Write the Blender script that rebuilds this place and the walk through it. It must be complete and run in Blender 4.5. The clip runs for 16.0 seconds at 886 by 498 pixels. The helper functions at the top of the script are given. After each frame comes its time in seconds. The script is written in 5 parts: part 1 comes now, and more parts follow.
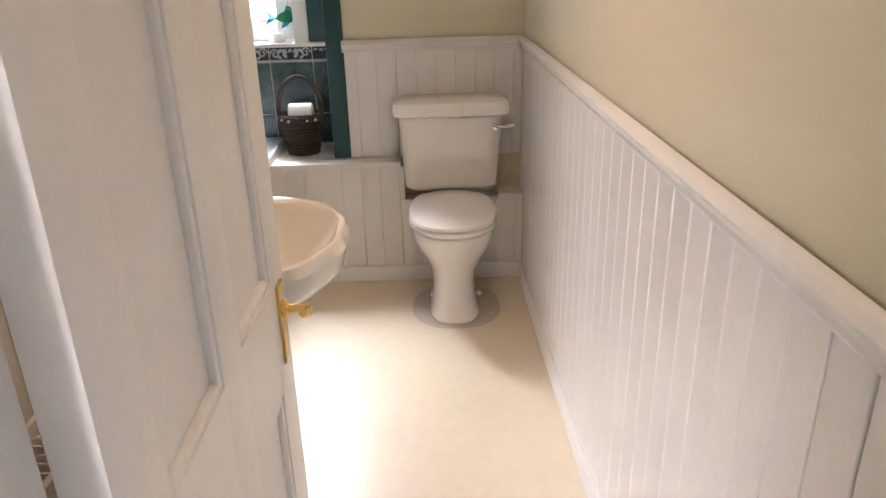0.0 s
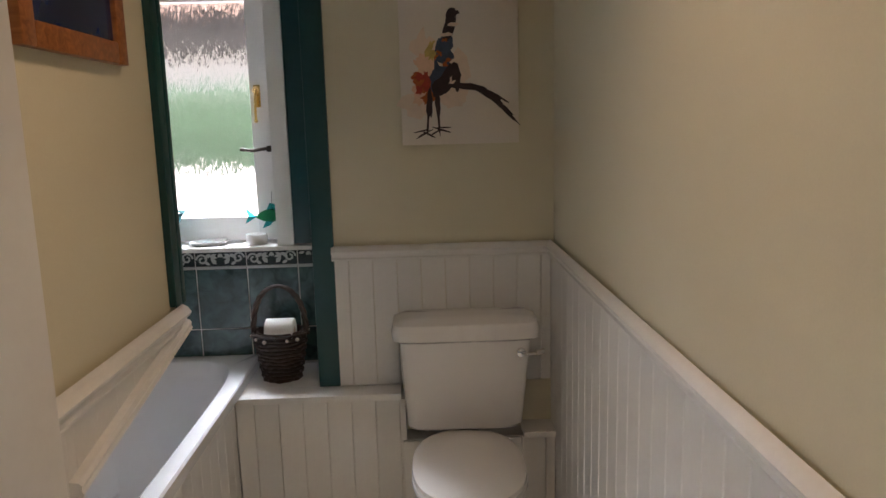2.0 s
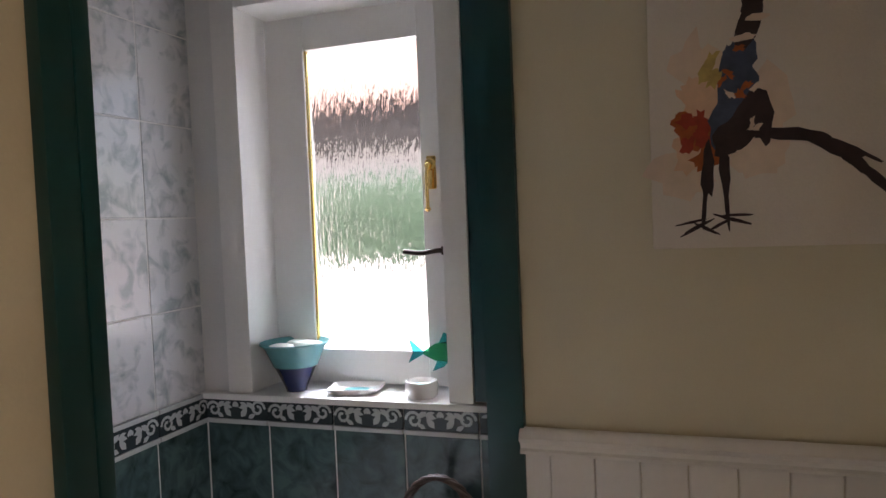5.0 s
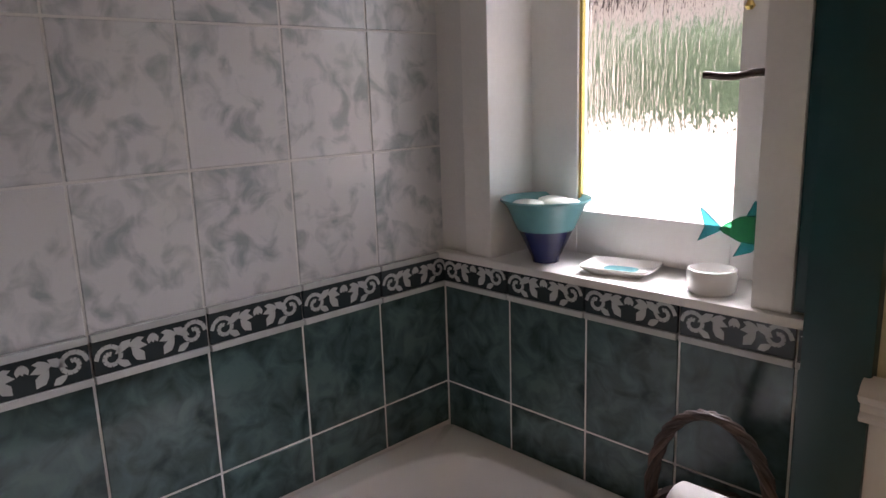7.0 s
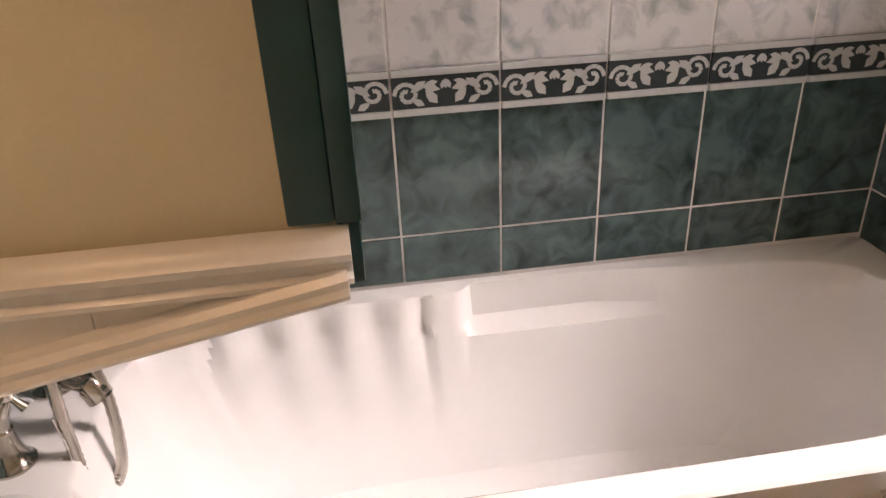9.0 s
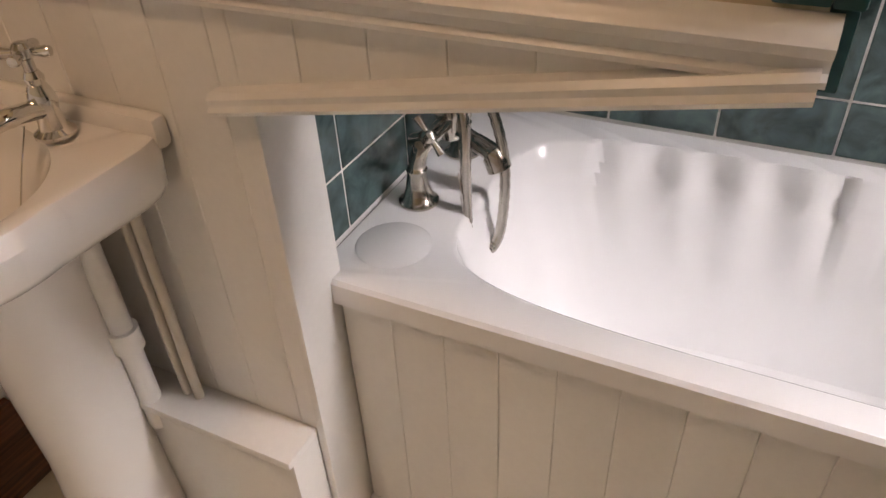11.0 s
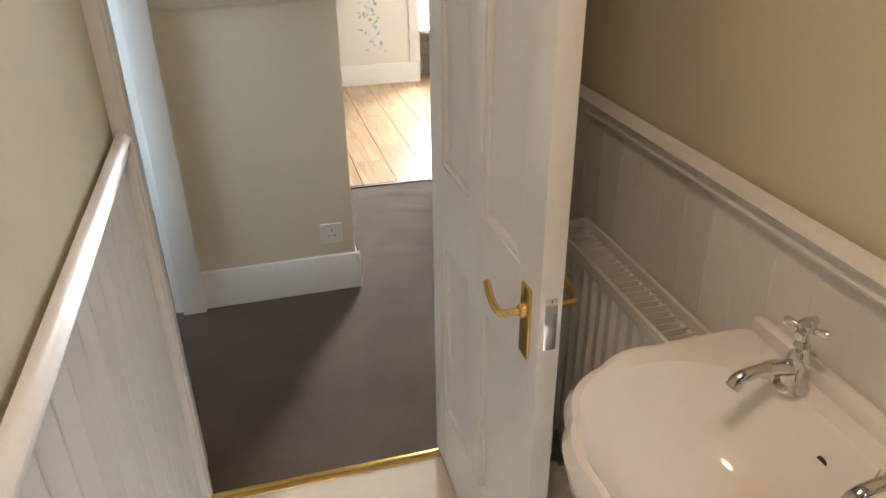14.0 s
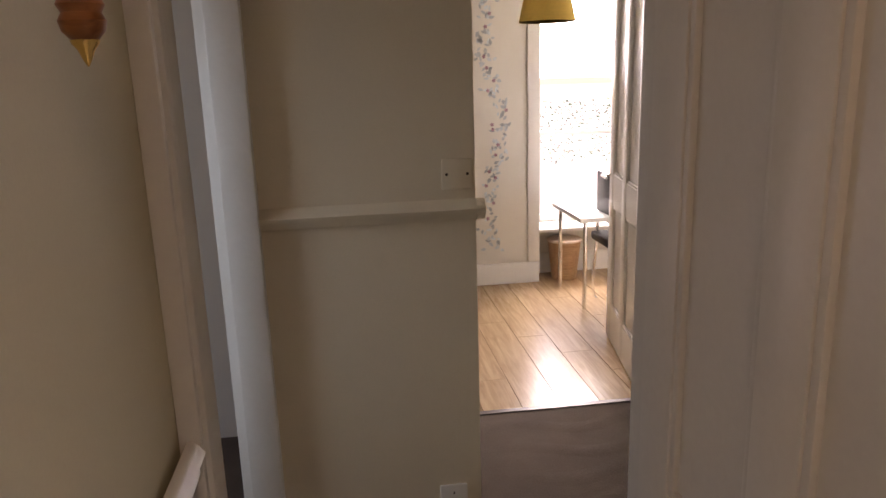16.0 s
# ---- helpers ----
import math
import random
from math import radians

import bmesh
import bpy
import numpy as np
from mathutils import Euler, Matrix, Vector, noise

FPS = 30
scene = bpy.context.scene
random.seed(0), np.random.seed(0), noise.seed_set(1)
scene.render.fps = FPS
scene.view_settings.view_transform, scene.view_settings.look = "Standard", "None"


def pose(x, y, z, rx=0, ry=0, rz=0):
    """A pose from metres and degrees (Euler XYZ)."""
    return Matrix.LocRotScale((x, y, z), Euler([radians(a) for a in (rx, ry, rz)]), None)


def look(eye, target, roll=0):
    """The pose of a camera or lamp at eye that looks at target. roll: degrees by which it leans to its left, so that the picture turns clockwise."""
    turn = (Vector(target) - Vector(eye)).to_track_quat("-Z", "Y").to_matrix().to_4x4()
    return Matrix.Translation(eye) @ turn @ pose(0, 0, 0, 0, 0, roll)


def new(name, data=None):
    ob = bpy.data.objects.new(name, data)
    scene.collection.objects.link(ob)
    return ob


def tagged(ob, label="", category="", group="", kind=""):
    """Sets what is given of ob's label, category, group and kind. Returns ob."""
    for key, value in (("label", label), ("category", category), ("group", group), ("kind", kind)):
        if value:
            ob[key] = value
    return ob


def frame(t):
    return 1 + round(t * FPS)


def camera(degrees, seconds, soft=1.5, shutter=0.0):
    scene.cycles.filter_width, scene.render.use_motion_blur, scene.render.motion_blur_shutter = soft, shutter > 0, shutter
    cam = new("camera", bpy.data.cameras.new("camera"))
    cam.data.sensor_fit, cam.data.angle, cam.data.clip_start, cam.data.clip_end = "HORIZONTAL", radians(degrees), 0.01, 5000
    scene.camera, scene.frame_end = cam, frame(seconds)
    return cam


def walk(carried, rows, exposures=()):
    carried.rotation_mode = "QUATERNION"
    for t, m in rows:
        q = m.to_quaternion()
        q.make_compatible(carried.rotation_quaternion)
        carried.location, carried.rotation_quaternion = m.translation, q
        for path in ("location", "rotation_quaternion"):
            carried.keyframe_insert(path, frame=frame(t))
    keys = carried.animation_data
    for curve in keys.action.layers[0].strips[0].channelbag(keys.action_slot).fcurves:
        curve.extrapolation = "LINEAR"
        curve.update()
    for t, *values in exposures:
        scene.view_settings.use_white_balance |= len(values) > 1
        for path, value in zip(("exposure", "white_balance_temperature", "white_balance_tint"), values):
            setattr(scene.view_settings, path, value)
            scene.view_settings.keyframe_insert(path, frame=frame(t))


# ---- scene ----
cam = camera(63.5, 16.0)
PATH = [
    (0, (-0.44, -3.189, 1.406), (-0.404, -1.338, 0.649), -1.5),
    (0.5, (-0.463, -3.052, 1.426), (-0.413, -1.148, 0.816), -1.4),
    (1, (-0.457, -2.878, 1.453), (-0.397, -0.944, 0.947), -1.3),
    (1.5, (-0.457, -2.706, 1.477), (-0.388, -0.752, 1.055), -1.4),
    (2, (-0.461, -2.51, 1.496), (-0.41, -0.54, 1.156), -1.5),
    (2.5, (-0.459, -2.334, 1.506), (-0.442, -0.356, 1.21), -1.5),
    (3, (-0.44, -2.152, 1.527), (-0.476, -0.169, 1.272), -1.6),
    (3.2, (-0.438, -2.087, 1.53), (-0.497, -0.102, 1.292), -1.5),
    (5.3, (-0.473, -1.275, 1.494), (-1.267, 0.559, 1.424), -2.0),
    (5.5, (-0.491, -1.205, 1.49), (-1.377, 0.586, 1.399), -1.8),
    (6, (-0.55, -1.053, 1.466), (-1.602, 0.64, 1.312), -1.8),
    (6.5, (-0.584, -0.942, 1.437), (-1.81, 0.613, 1.161), -2.1),
    (7, (-0.573, -0.862, 1.405), (-1.986, 0.489, 0.982), -1.9),
    (7.5, (-0.57, -0.8, 1.379), (-2.172, 0.242, 0.791), -1.8),
    (8, (-0.516, -0.783, 1.365), (-2.247, -0.09, 0.643), -1.5),
    (8.2, (-0.49, -0.785, 1.367), (-2.246, -0.202, 0.607), -1.8),
    (10.3, (-0.513, -0.808, 1.278), (-2.084, -1.140, 0.164), -2.8),
    (10.5, (-0.510, -0.813, 1.275), (-2.042, -1.243, 0.141), -2.6),
    (11, (-0.487, -0.837, 1.266), (-1.873, -1.555, 0.095), -3.0),
    (11.5, (-0.463, -0.881, 1.300), (-1.657, -1.854, 0.065), -2.4),
    (12, (-0.422, -0.906, 1.347), (-1.45, -2.06, 0.079), -1.7),
    (12.5, (-0.407, -0.942, 1.393), (-1.223, -2.255, 0.125), -2.2),
    (13, (-0.341, -0.975, 1.448), (-0.987, -2.44, 0.249), -1.2),
    (13.5, (-0.302, -1.091, 1.489), (-0.826, -2.678, 0.39), -1.0),
    (14, (-0.282, -1.178, 1.546), (-0.742, -2.884, 0.608), -0.7),
    (14.5, (-0.289, -1.276, 1.566), (-0.703, -3.086, 0.824), -0.6),
    (15, (-0.297, -1.413, 1.582), (-0.653, -3.288, 0.982), -0.8),
    (15.5, (-0.291, -1.579, 1.563), (-0.58, -3.49, 1.047), -1.1),
    (16, (-0.249, -1.775, 1.556), (-0.5, -3.703, 1.085), -1.8),
]
walk(cam, [(t, look(e, g, r)) for t, e, g, r in PATH],
     [(0, 2.15, 6700, 24), (0.5, 2.0, 6700, 22), (1, 1.75, 6600, 18), (1.5, 1.35, 6600, 18), (2, 1.15, 6600, 20), (3.2, 1.15, 6600, 22), (5.3, 0.9, 6700, 26), (6, 0.8, 6900, 28), (7, 0.72, 7300, 32), (7.5, 1.22, 8000, 34), (8, 1.75, 9000, 38), (10.3, 1.2, 8000, 30), (11.5, 1.3, 7500, 28), (12.5, 1.4, 7000, 24), (14, 1.75, 6600, 18), (14.5, 1.95, 6600, 18), (15, 1.7, 6700, 18), (15.5, 0.9, 7200, 26), (16, 0.4, 7500, 32)])

# ---- world, daylight, lamps ----
world = bpy.data.worlds.new("sky")
scene.world = world
world.use_nodes = True
wt = world.node_tree
sky = wt.nodes.new("ShaderNodeTexSky")
sky.sky_type = "NISHITA"
sky.sun_disc = False
sky.sun_elevation, sky.sun_rotation = radians(42), radians(200)
bg = wt.nodes["Background"]
bg.inputs["Strength"].default_value = 0.15
wt.links.new(sky.outputs["Color"], bg.inputs["Color"])

sun_data = bpy.data.lights.new("sun", "SUN")
sun_data.energy, sun_data.angle, sun_data.color = 5.0, radians(12), (1.0, 0.96, 0.9)
sun = new("sun", sun_data)
sun.matrix_world = look((0, 0, 20), (2, 9, 0))


def area(name, place, aim, sx, sy, watts, colour):
    d = bpy.data.lights.new(name, "AREA")
    d.shape, d.size, d.size_y, d.energy, d.color = "RECTANGLE", sx, sy, watts, colour
    ob = new(name, d)
    ob.matrix_world = look(place, aim)
    return ob


# added lamp, out of sight above the bathroom window, boosts the sky's light
area("window_daylight", (-1.55, 1.65, 2.95), (-1.2, -0.6, 0.9), 1.6, 1.0, 140, (0.84, 0.93, 1.0))
area("ceiling_spot_light", (-0.36, -1.45, 2.38), (-0.85, -1.9, 0.0), 0.22, 0.22, 1.45, (1.0, 0.73, 0.48)).data.spread = radians(135)
area("hall_light", (0.5, -3.35, 2.3), (-0.4, -3.5, 0.5), 0.25, 0.25, 0.35, (1.0, 0.80, 0.58))
area("hall_door_daylight", (0.85, -3.60, 1.25), (-0.3, -3.95, 0.9), 0.5, 1.4, 1.9, (0.62, 0.85, 1.0)).data.spread = radians(80)
area("room_window_daylight", (-2.3, -8.1, 2.05), (-1.7, -5.6, 0.4), 1.3, 1.3, 130, (0.92, 0.97, 1.0))


# ---- materials ----
def material(name, colour, rough=0.5, metal=0.0, vary=0.06, grain=60.0, bump=0.05, scale2=4.0, coat=0.0, per=""):
    m = bpy.data.materials.new(name)
    m.use_nodes = True
    nt = m.node_tree
    p = nt.nodes["Principled BSDF"]
    p.inputs["Roughness"].default_value, p.inputs["Metallic"].default_value = rough, metal
    p.inputs["Coat Weight"].default_value = coat
    co = nt.nodes.new("ShaderNodeTexCoord")
    fine, broad = nt.nodes.new("ShaderNodeTexNoise"), nt.nodes.new("ShaderNodeTexNoise")
    fine.inputs["Scale"].default_value, fine.inputs["Detail"].default_value = grain, 4
    broad.inputs["Scale"].default_value, broad.inputs["Detail"].default_value = scale2, 3
    nt.links.new(co.outputs["Object"], fine.inputs["Vector"])
    nt.links.new(co.outputs["Object"], broad.inputs["Vector"])
    add = nt.nodes.new("ShaderNodeMath")
    add.operation = "ADD"
    nt.links.new(fine.outputs["Fac"], add.inputs[0])
    nt.links.new(broad.outputs["Fac"], add.inputs[1])
    span = nt.nodes.new("ShaderNodeMapRange")
    span.inputs["From Min"].default_value, span.inputs["From Max"].default_value = 0.6, 1.4
    span.inputs["To Min"].default_value, span.inputs["To Max"].default_value = 1 - vary, 1 + vary
    nt.links.new(add.outputs[0], span.inputs["Value"])
    value = span.outputs["Result"]
    if per:
        info = nt.nodes.new("ShaderNodeObjectInfo" if per == "object" else "ShaderNodeNewGeometry")
        rnd = nt.nodes.new("ShaderNodeMapRange")
        rnd.inputs["To Min"].default_value, rnd.inputs["To Max"].default_value = 1 - 1.2 * vary, 1 + 1.2 * vary
        nt.links.new(info.outputs["Random" if per == "object" else "Random Per Island"], rnd.inputs["Value"])
        mul = nt.nodes.new("ShaderNodeMath")
        mul.operation = "MULTIPLY"
        nt.links.new(value, mul.inputs[0])
        nt.links.new(rnd.outputs["Result"], mul.inputs[1])
        value = mul.outputs[0]
    tint = nt.nodes.new("ShaderNodeVectorMath")
    tint.operation = "SCALE"
    tint.inputs[0].default_value = colour
    nt.links.new(value, tint.inputs["Scale"])
    nt.links.new(tint.outputs["Vector"], p.inputs["Base Color"])
    if bump:
        b = nt.nodes.new("ShaderNodeBump")
        b.inputs["Strength"].default_value, b.inputs["Distance"].default_value = bump, 0.004
        nt.links.new(fine.outputs["Fac"], b.inputs["Height"])
        nt.links.new(b.outputs["Normal"], p.inputs["Normal"])
    return m


def marble_tile(name, light, vein, low, high, rough=0.12):
    """A glazed tile with cloudy veins that differ from tile to tile."""
    m = material(name, light, rough, bump=0.0)
    nt = m.node_tree
    p = nt.nodes["Principled BSDF"]
    co, info = nt.nodes.new("ShaderNodeTexCoord"), nt.nodes.new("ShaderNodeObjectInfo")
    shift = nt.nodes.new("ShaderNodeVectorMath")
    shift.operation = "SCALE"
    shift.inputs[0].default_value = (37.0, 19.0, 53.0)
    nt.links.new(info.outputs["Random"], shift.inputs["Scale"])
    at = nt.nodes.new("ShaderNodeVectorMath")
    nt.links.new(co.outputs["Object"], at.inputs[0])
    nt.links.new(shift.outputs["Vector"], at.inputs[1])
    cloud, crack = nt.nodes.new("ShaderNodeTexNoise"), nt.nodes.new("ShaderNodeTexNoise")
    for n, s, d, w in ((cloud, 9.0, 6, 0.4), (crack, 19.0, 7, 0.9)):
        n.inputs["Scale"].default_value, n.inputs["Detail"].default_value, n.inputs["Distortion"].default_value = s, d, w
        nt.links.new(at.outputs["Vector"], n.inputs["Vector"])
    mixer = nt.nodes.new("ShaderNodeMath")
    mixer.operation = "MULTIPLY_ADD"
    mixer.inputs[1].default_value = 0.6
    nt.links.new(crack.outputs["Fac"], mixer.inputs[0])
    half = nt.nodes.new("ShaderNodeMath")
    half.operation = "MULTIPLY"
    half.inputs[1].default_value = 0.4
    nt.links.new(cloud.outputs["Fac"], half.inputs[0])
    nt.links.new(half.outputs[0], mixer.inputs[2])
    ramp = nt.nodes.new("ShaderNodeValToRGB")
    ramp.color_ramp.elements[0].position, ramp.color_ramp.elements[0].color = low, (*vein, 1)
    ramp.color_ramp.elements[1].position, ramp.color_ramp.elements[1].color = high, (*light, 1)
    nt.links.new(mixer.outputs[0], ramp.inputs["Fac"])
    nt.links.new(ramp.outputs["Color"], p.inputs["Base Color"])
    return m


def wood(name, dark, pale, rough=0.35, stretch=(1.0, 14.0, 14.0), scale=5.0, per=False):
    m = material(name, pale, rough, bump=0.03)
    nt = m.node_tree
    p = nt.nodes["Principled BSDF"]
    co, mp, n = nt.nodes.new("ShaderNodeTexCoord"), nt.nodes.new("ShaderNodeMapping"), nt.nodes.new("ShaderNodeTexNoise")
    mp.inputs["Scale"].default_value = stretch
    n.inputs["Scale"].default_value, n.inputs["Detail"].default_value, n.inputs["Distortion"].default_value = scale, 6, 0.8
    nt.links.new(co.outputs["Object"], mp.inputs["Vector"])
    if per:
        info = nt.nodes.new("ShaderNodeObjectInfo")
        nt.links.new(info.outputs["Random"], mp.inputs["Location"])
    nt.links.new(mp.outputs["Vector"], n.inputs["Vector"])
    ramp = nt.nodes.new("ShaderNodeValToRGB")
    ramp.color_ramp.elements[0].position, ramp.color_ramp.elements[0].color = 0.3, (*dark, 1)
    ramp.color_ramp.elements[1].position, ramp.color_ramp.elements[1].color = 0.7, (*pale, 1)
    nt.links.new(n.outputs["Fac"], ramp.inputs["Fac"])
    nt.links.new(ramp.outputs["Color"], p.inputs["Base Color"])
    return m


PAINT = material("pale_cream_wall_paint", (0.68, 0.632, 0.475), 0.75, vary=0.03, grain=220, bump=0.06, scale2=2.0)
CREAM = material("hall_cream_paint", (0.72, 0.64, 0.50), 0.45, vary=0.03, grain=180, bump=0.06, scale2=2.0)
WHITE = material("white_gloss_paint", (0.78, 0.77, 0.74), 0.32, vary=0.03, grain=90, bump=0.05, scale2=6.0, per="object")
CEIL = material("white_ceiling_paint", (0.8, 0.79, 0.76), 0.85, vary=0.02, bump=0.05)
CERAMIC = material("white_glazed_ceramic", (0.82, 0.80, 0.77), 0.09, vary=0.01, grain=8, bump=0.0, coat=0.3)
ACRYLIC = material("white_bath_acrylic", (0.84, 0.84, 0.84), 0.12, vary=0.015, grain=7, bump=0.0, coat=0.2)
VINYL = material("cream_vinyl_floor", (0.72, 0.63, 0.48), 0.38, vary=0.05, grain=26, bump=0.02, scale2=2.5)
TEAL = material("teal_gloss_paint", (0.006, 0.055, 0.060), 0.3, vary=0.08, grain=70, bump=0.05)
LIGHT_TILE = marble_tile("pale_grey_marbled_tile", (0.66, 0.67, 0.68), (0.36, 0.41, 0.43), 0.38, 0.52)
DARK_TILE = marble_tile("dark_green_marbled_tile", (0.085, 0.15, 0.15), (0.022, 0.045, 0.047), 0.36, 0.60)
GROUT = material("white_grout", (0.72, 0.72, 0.70), 0.8, vary=0.06, grain=200, bump=0.1)
BORDER = material("charcoal_border_tile", (0.035, 0.05, 0.055), 0.15, vary=0.15, grain=60, bump=0.0)
RELIEF = material("white_border_relief", (0.50, 0.53, 0.53), 0.2, vary=0.05, bump=0.0)
CHROME = material("polished_chrome", (0.75, 0.74, 0.72), 0.08, 1.0, vary=0.03, bump=0.0)
NICKEL = material("worn_bath_mixer_chrome", (0.50, 0.46, 0.41), 0.16, 1.0, vary=0.1, bump=0.0)
BRASS = material("polished_brass", (0.80, 0.56, 0.20), 0.2, 1.0, vary=0.08, bump=0.0)
DARKMETAL = material("dark_bronze", (0.06, 0.045, 0.035), 0.4, 0.7, vary=0.1, bump=0.02)
BLACK = material("black_rubber", (0.012, 0.012, 0.013), 0.4, vary=0.1, bump=0.02)
DARKHOLE = material("dark_drain", (0.02, 0.018, 0.016), 0.5, vary=0.1, bump=0.0)
WICKER = material("dark_brown_wicker", (0.045, 0.026, 0.018), 0.5, vary=0.4, grain=40, bump=0.2, per="object")
PAPER = material("white_tissue_paper", (0.83, 0.82, 0.80), 0.9, vary=0.03, grain=120, bump=0.15)
BOX_WOOD = wood("reddish_brown_wood", (0.07, 0.026, 0.012), (0.25, 0.10, 0.045), 0.45)
PINE = wood("varnished_pine_frame", (0.20, 0.065, 0.02), (0.42, 0.16, 0.05), 0.3)
LAMINATE = wood("honey_laminate", (0.42, 0.27, 0.14), (0.62, 0.44, 0.26), 0.22, (14.0, 1.2, 14.0), 3.0, True)
CARPET = material("brown_carpet", (0.108, 0.076, 0.054), 0.95, vary=0.28, grain=160, bump=0.6, scale2=5.0)
RADWHITE = material("white_radiator_enamel", (0.74, 0.73, 0.70), 0.35, vary=0.02, bump=0.02)
PLASTIC = material("white_plastic", (0.80, 0.79, 0.76), 0.3, vary=0.02, bump=0.0)
COPPER = material("painted_pipe", (0.62, 0.58, 0.50), 0.35, 0.1, vary=0.06, bump=0.02)
WALLPAPER = material("pale_wallpaper", (0.74, 0.72, 0.66), 0.7, vary=0.03, grain=150, bump=0.05)
LEAFPRINT = material("grey_blue_leaf_print", (0.52, 0.58, 0.61), 0.7, vary=0.25, bump=0.0, per="island")
BERRYPRINT = material("muted_berry_print", (0.44, 0.28, 0.34), 0.7, vary=0.2, bump=0.0, per="island")
BLUEGLAZE = material("teal_glazed_pottery", (0.10, 0.30, 0.32), 0.2, vary=0.25, grain=14, bump=0.02)
NAVYGLAZE = material("navy_glaze", (0.012, 0.018, 0.085), 0.2, vary=0.3, grain=14, bump=0.02)
SOAP = material("pale_soap", (0.72, 0.78, 0.72), 0.45, vary=0.03, bump=0.0)
YELLOWSHADE = material("yellow_fabric_shade", (0.80, 0.55, 0.12), 0.8, vary=0.06, bump=0.05)
CANVAS = material("primed_canvas", (0.74, 0.68, 0.60), 0.8, vary=0.04, grain=240, bump=0.2, scale2=7)
HEDGE = material("hedge_leaves", (0.17, 0.27, 0.17), 0.6, vary=0.5, grain=9, bump=0.0, per="island")
PAVING = material("pinkish_paving", (0.78, 0.70, 0.66), 0.9, vary=0.12, grain=9, bump=0.1, scale2=1.2)
HARL = material("pink_rendered_wall", (0.62, 0.58, 0.54), 0.9, vary=0.08, grain=40, bump=0.2)
TILEROOF = material("pinkish_tiled_roof", (0.46, 0.32, 0.26), 0.8, vary=0.15, grain=12, bump=0.1)
# eaves timber and the shadow under the roof, both in one near-black colour
EAVES_SHADE = material("dark_eaves", (0.05, 0.045, 0.04), 0.7, vary=0.2, grain=12, bump=0.1)


def glass(name, colour, rough=0.0, ripple=0.0):
    m = bpy.data.materials.new(name)
    m.use_nodes = True
    nt = m.node_tree
    p = nt.nodes["Principled BSDF"]
    p.inputs["Base Color"].default_value = (*colour, 1)
    p.inputs["Transmission Weight"].default_value, p.inputs["Roughness"].default_value, p.inputs["IOR"].default_value = 1.0, rough, 1.45
    if ripple:
        co, mp, n = nt.nodes.new("ShaderNodeTexCoord"), nt.nodes.new("ShaderNodeMapping"), nt.nodes.new("ShaderNodeTexNoise")
        mp.inputs["Scale"].default_value = (130, 130, 16)
        n.inputs["Scale"].default_value, n.inputs["Detail"].default_value = 1.0, 3
        b = nt.nodes.new("ShaderNodeBump")
        b.inputs["Strength"].default_value, b.inputs["Distance"].default_value = ripple, 0.004
        nt.links.new(co.outputs["Object"], mp.inputs["Vector"])
        nt.links.new(mp.outputs["Vector"], n.inputs["Vector"])
        nt.links.new(n.outputs["Fac"], b.inputs["Height"])
        nt.links.new(b.outputs["Normal"], p.inputs["Normal"])
    return m


RAINGLASS = glass("rain_textured_glass", (0.96, 0.98, 0.98), 0.02, 0.8)
CLEARGLASS = glass("clear_window_glass", (0.98, 1.0, 1.0))
GREENGLASS = glass("green_fused_glass", (0.02, 0.30, 0.12), 0.1)
TEALGLASS = glass("turquoise_fused_glass", (0.02, 0.40, 0.45), 0.1)


# ---- mesh helpers ----
def box(bm, x0, x1, y0, y1, z0, z1, bevel=0.0):
    r = bmesh.ops.create_cube(bm, size=1.0)
    for v in r["verts"]:
        v.co = Vector(((x0 + x1) / 2 + v.co.x * (x1 - x0), (y0 + y1) / 2 + v.co.y * (y1 - y0), (z0 + z1) / 2 + v.co.z * (z1 - z0)))
    if bevel:
        es = {e for v in r["verts"] for e in v.link_edges}
        bmesh.ops.bevel(bm, geom=list(es), offset=bevel, segments=2, profile=0.6, affect="EDGES")


def loft(bm, rings, cap_start=True, cap_end=True, closed=True):
    made = [[bm.verts.new(p) for p in r] for r in rings]
    n = len(rings[0])
    for a, b in zip(made, made[1:]):
        for i in range(n if closed else n - 1):
            j = (i + 1) % n
            bm.faces.new((a[i], a[j], b[j], b[i]))
    if cap_start:
        bm.faces.new(made[0][::-1])
    if cap_end:
        bm.faces.new(made[-1])


def lathe(bm, profile, at=(0, 0, 0), n=24, axis="z"):
    def spot(r, h, a):
        c, s = r * math.cos(a), r * math.sin(a)
        q = {"z": (c, s, h), "y": (c, h, s), "x": (h, c, s)}[axis]
        return Vector(q) + Vector(at)
    loft(bm, [[spot(max(r, 0.0004), h, 2 * math.pi * i / n) for i in range(n)] for r, h in profile])


def tube(bm, points, radius, n=10):
    pts = [Vector(p) for p in points]
    rings = []
    side = None
    for i, p in enumerate(pts):
        d = (pts[min(i + 1, len(pts) - 1)] - pts[max(i - 1, 0)]).normalized()
        if side is None:
            side = d.orthogonal().normalized()
        side = (side - d * side.dot(d)).normalized()
        up = d.cross(side)
        r = radius[i] if isinstance(radius, (list, tuple)) else radius
        rings.append([p + (side * math.cos(2 * math.pi * k / n) + up * math.sin(2 * math.pi * k / n)) * r for k in range(n)])
    loft(bm, rings)


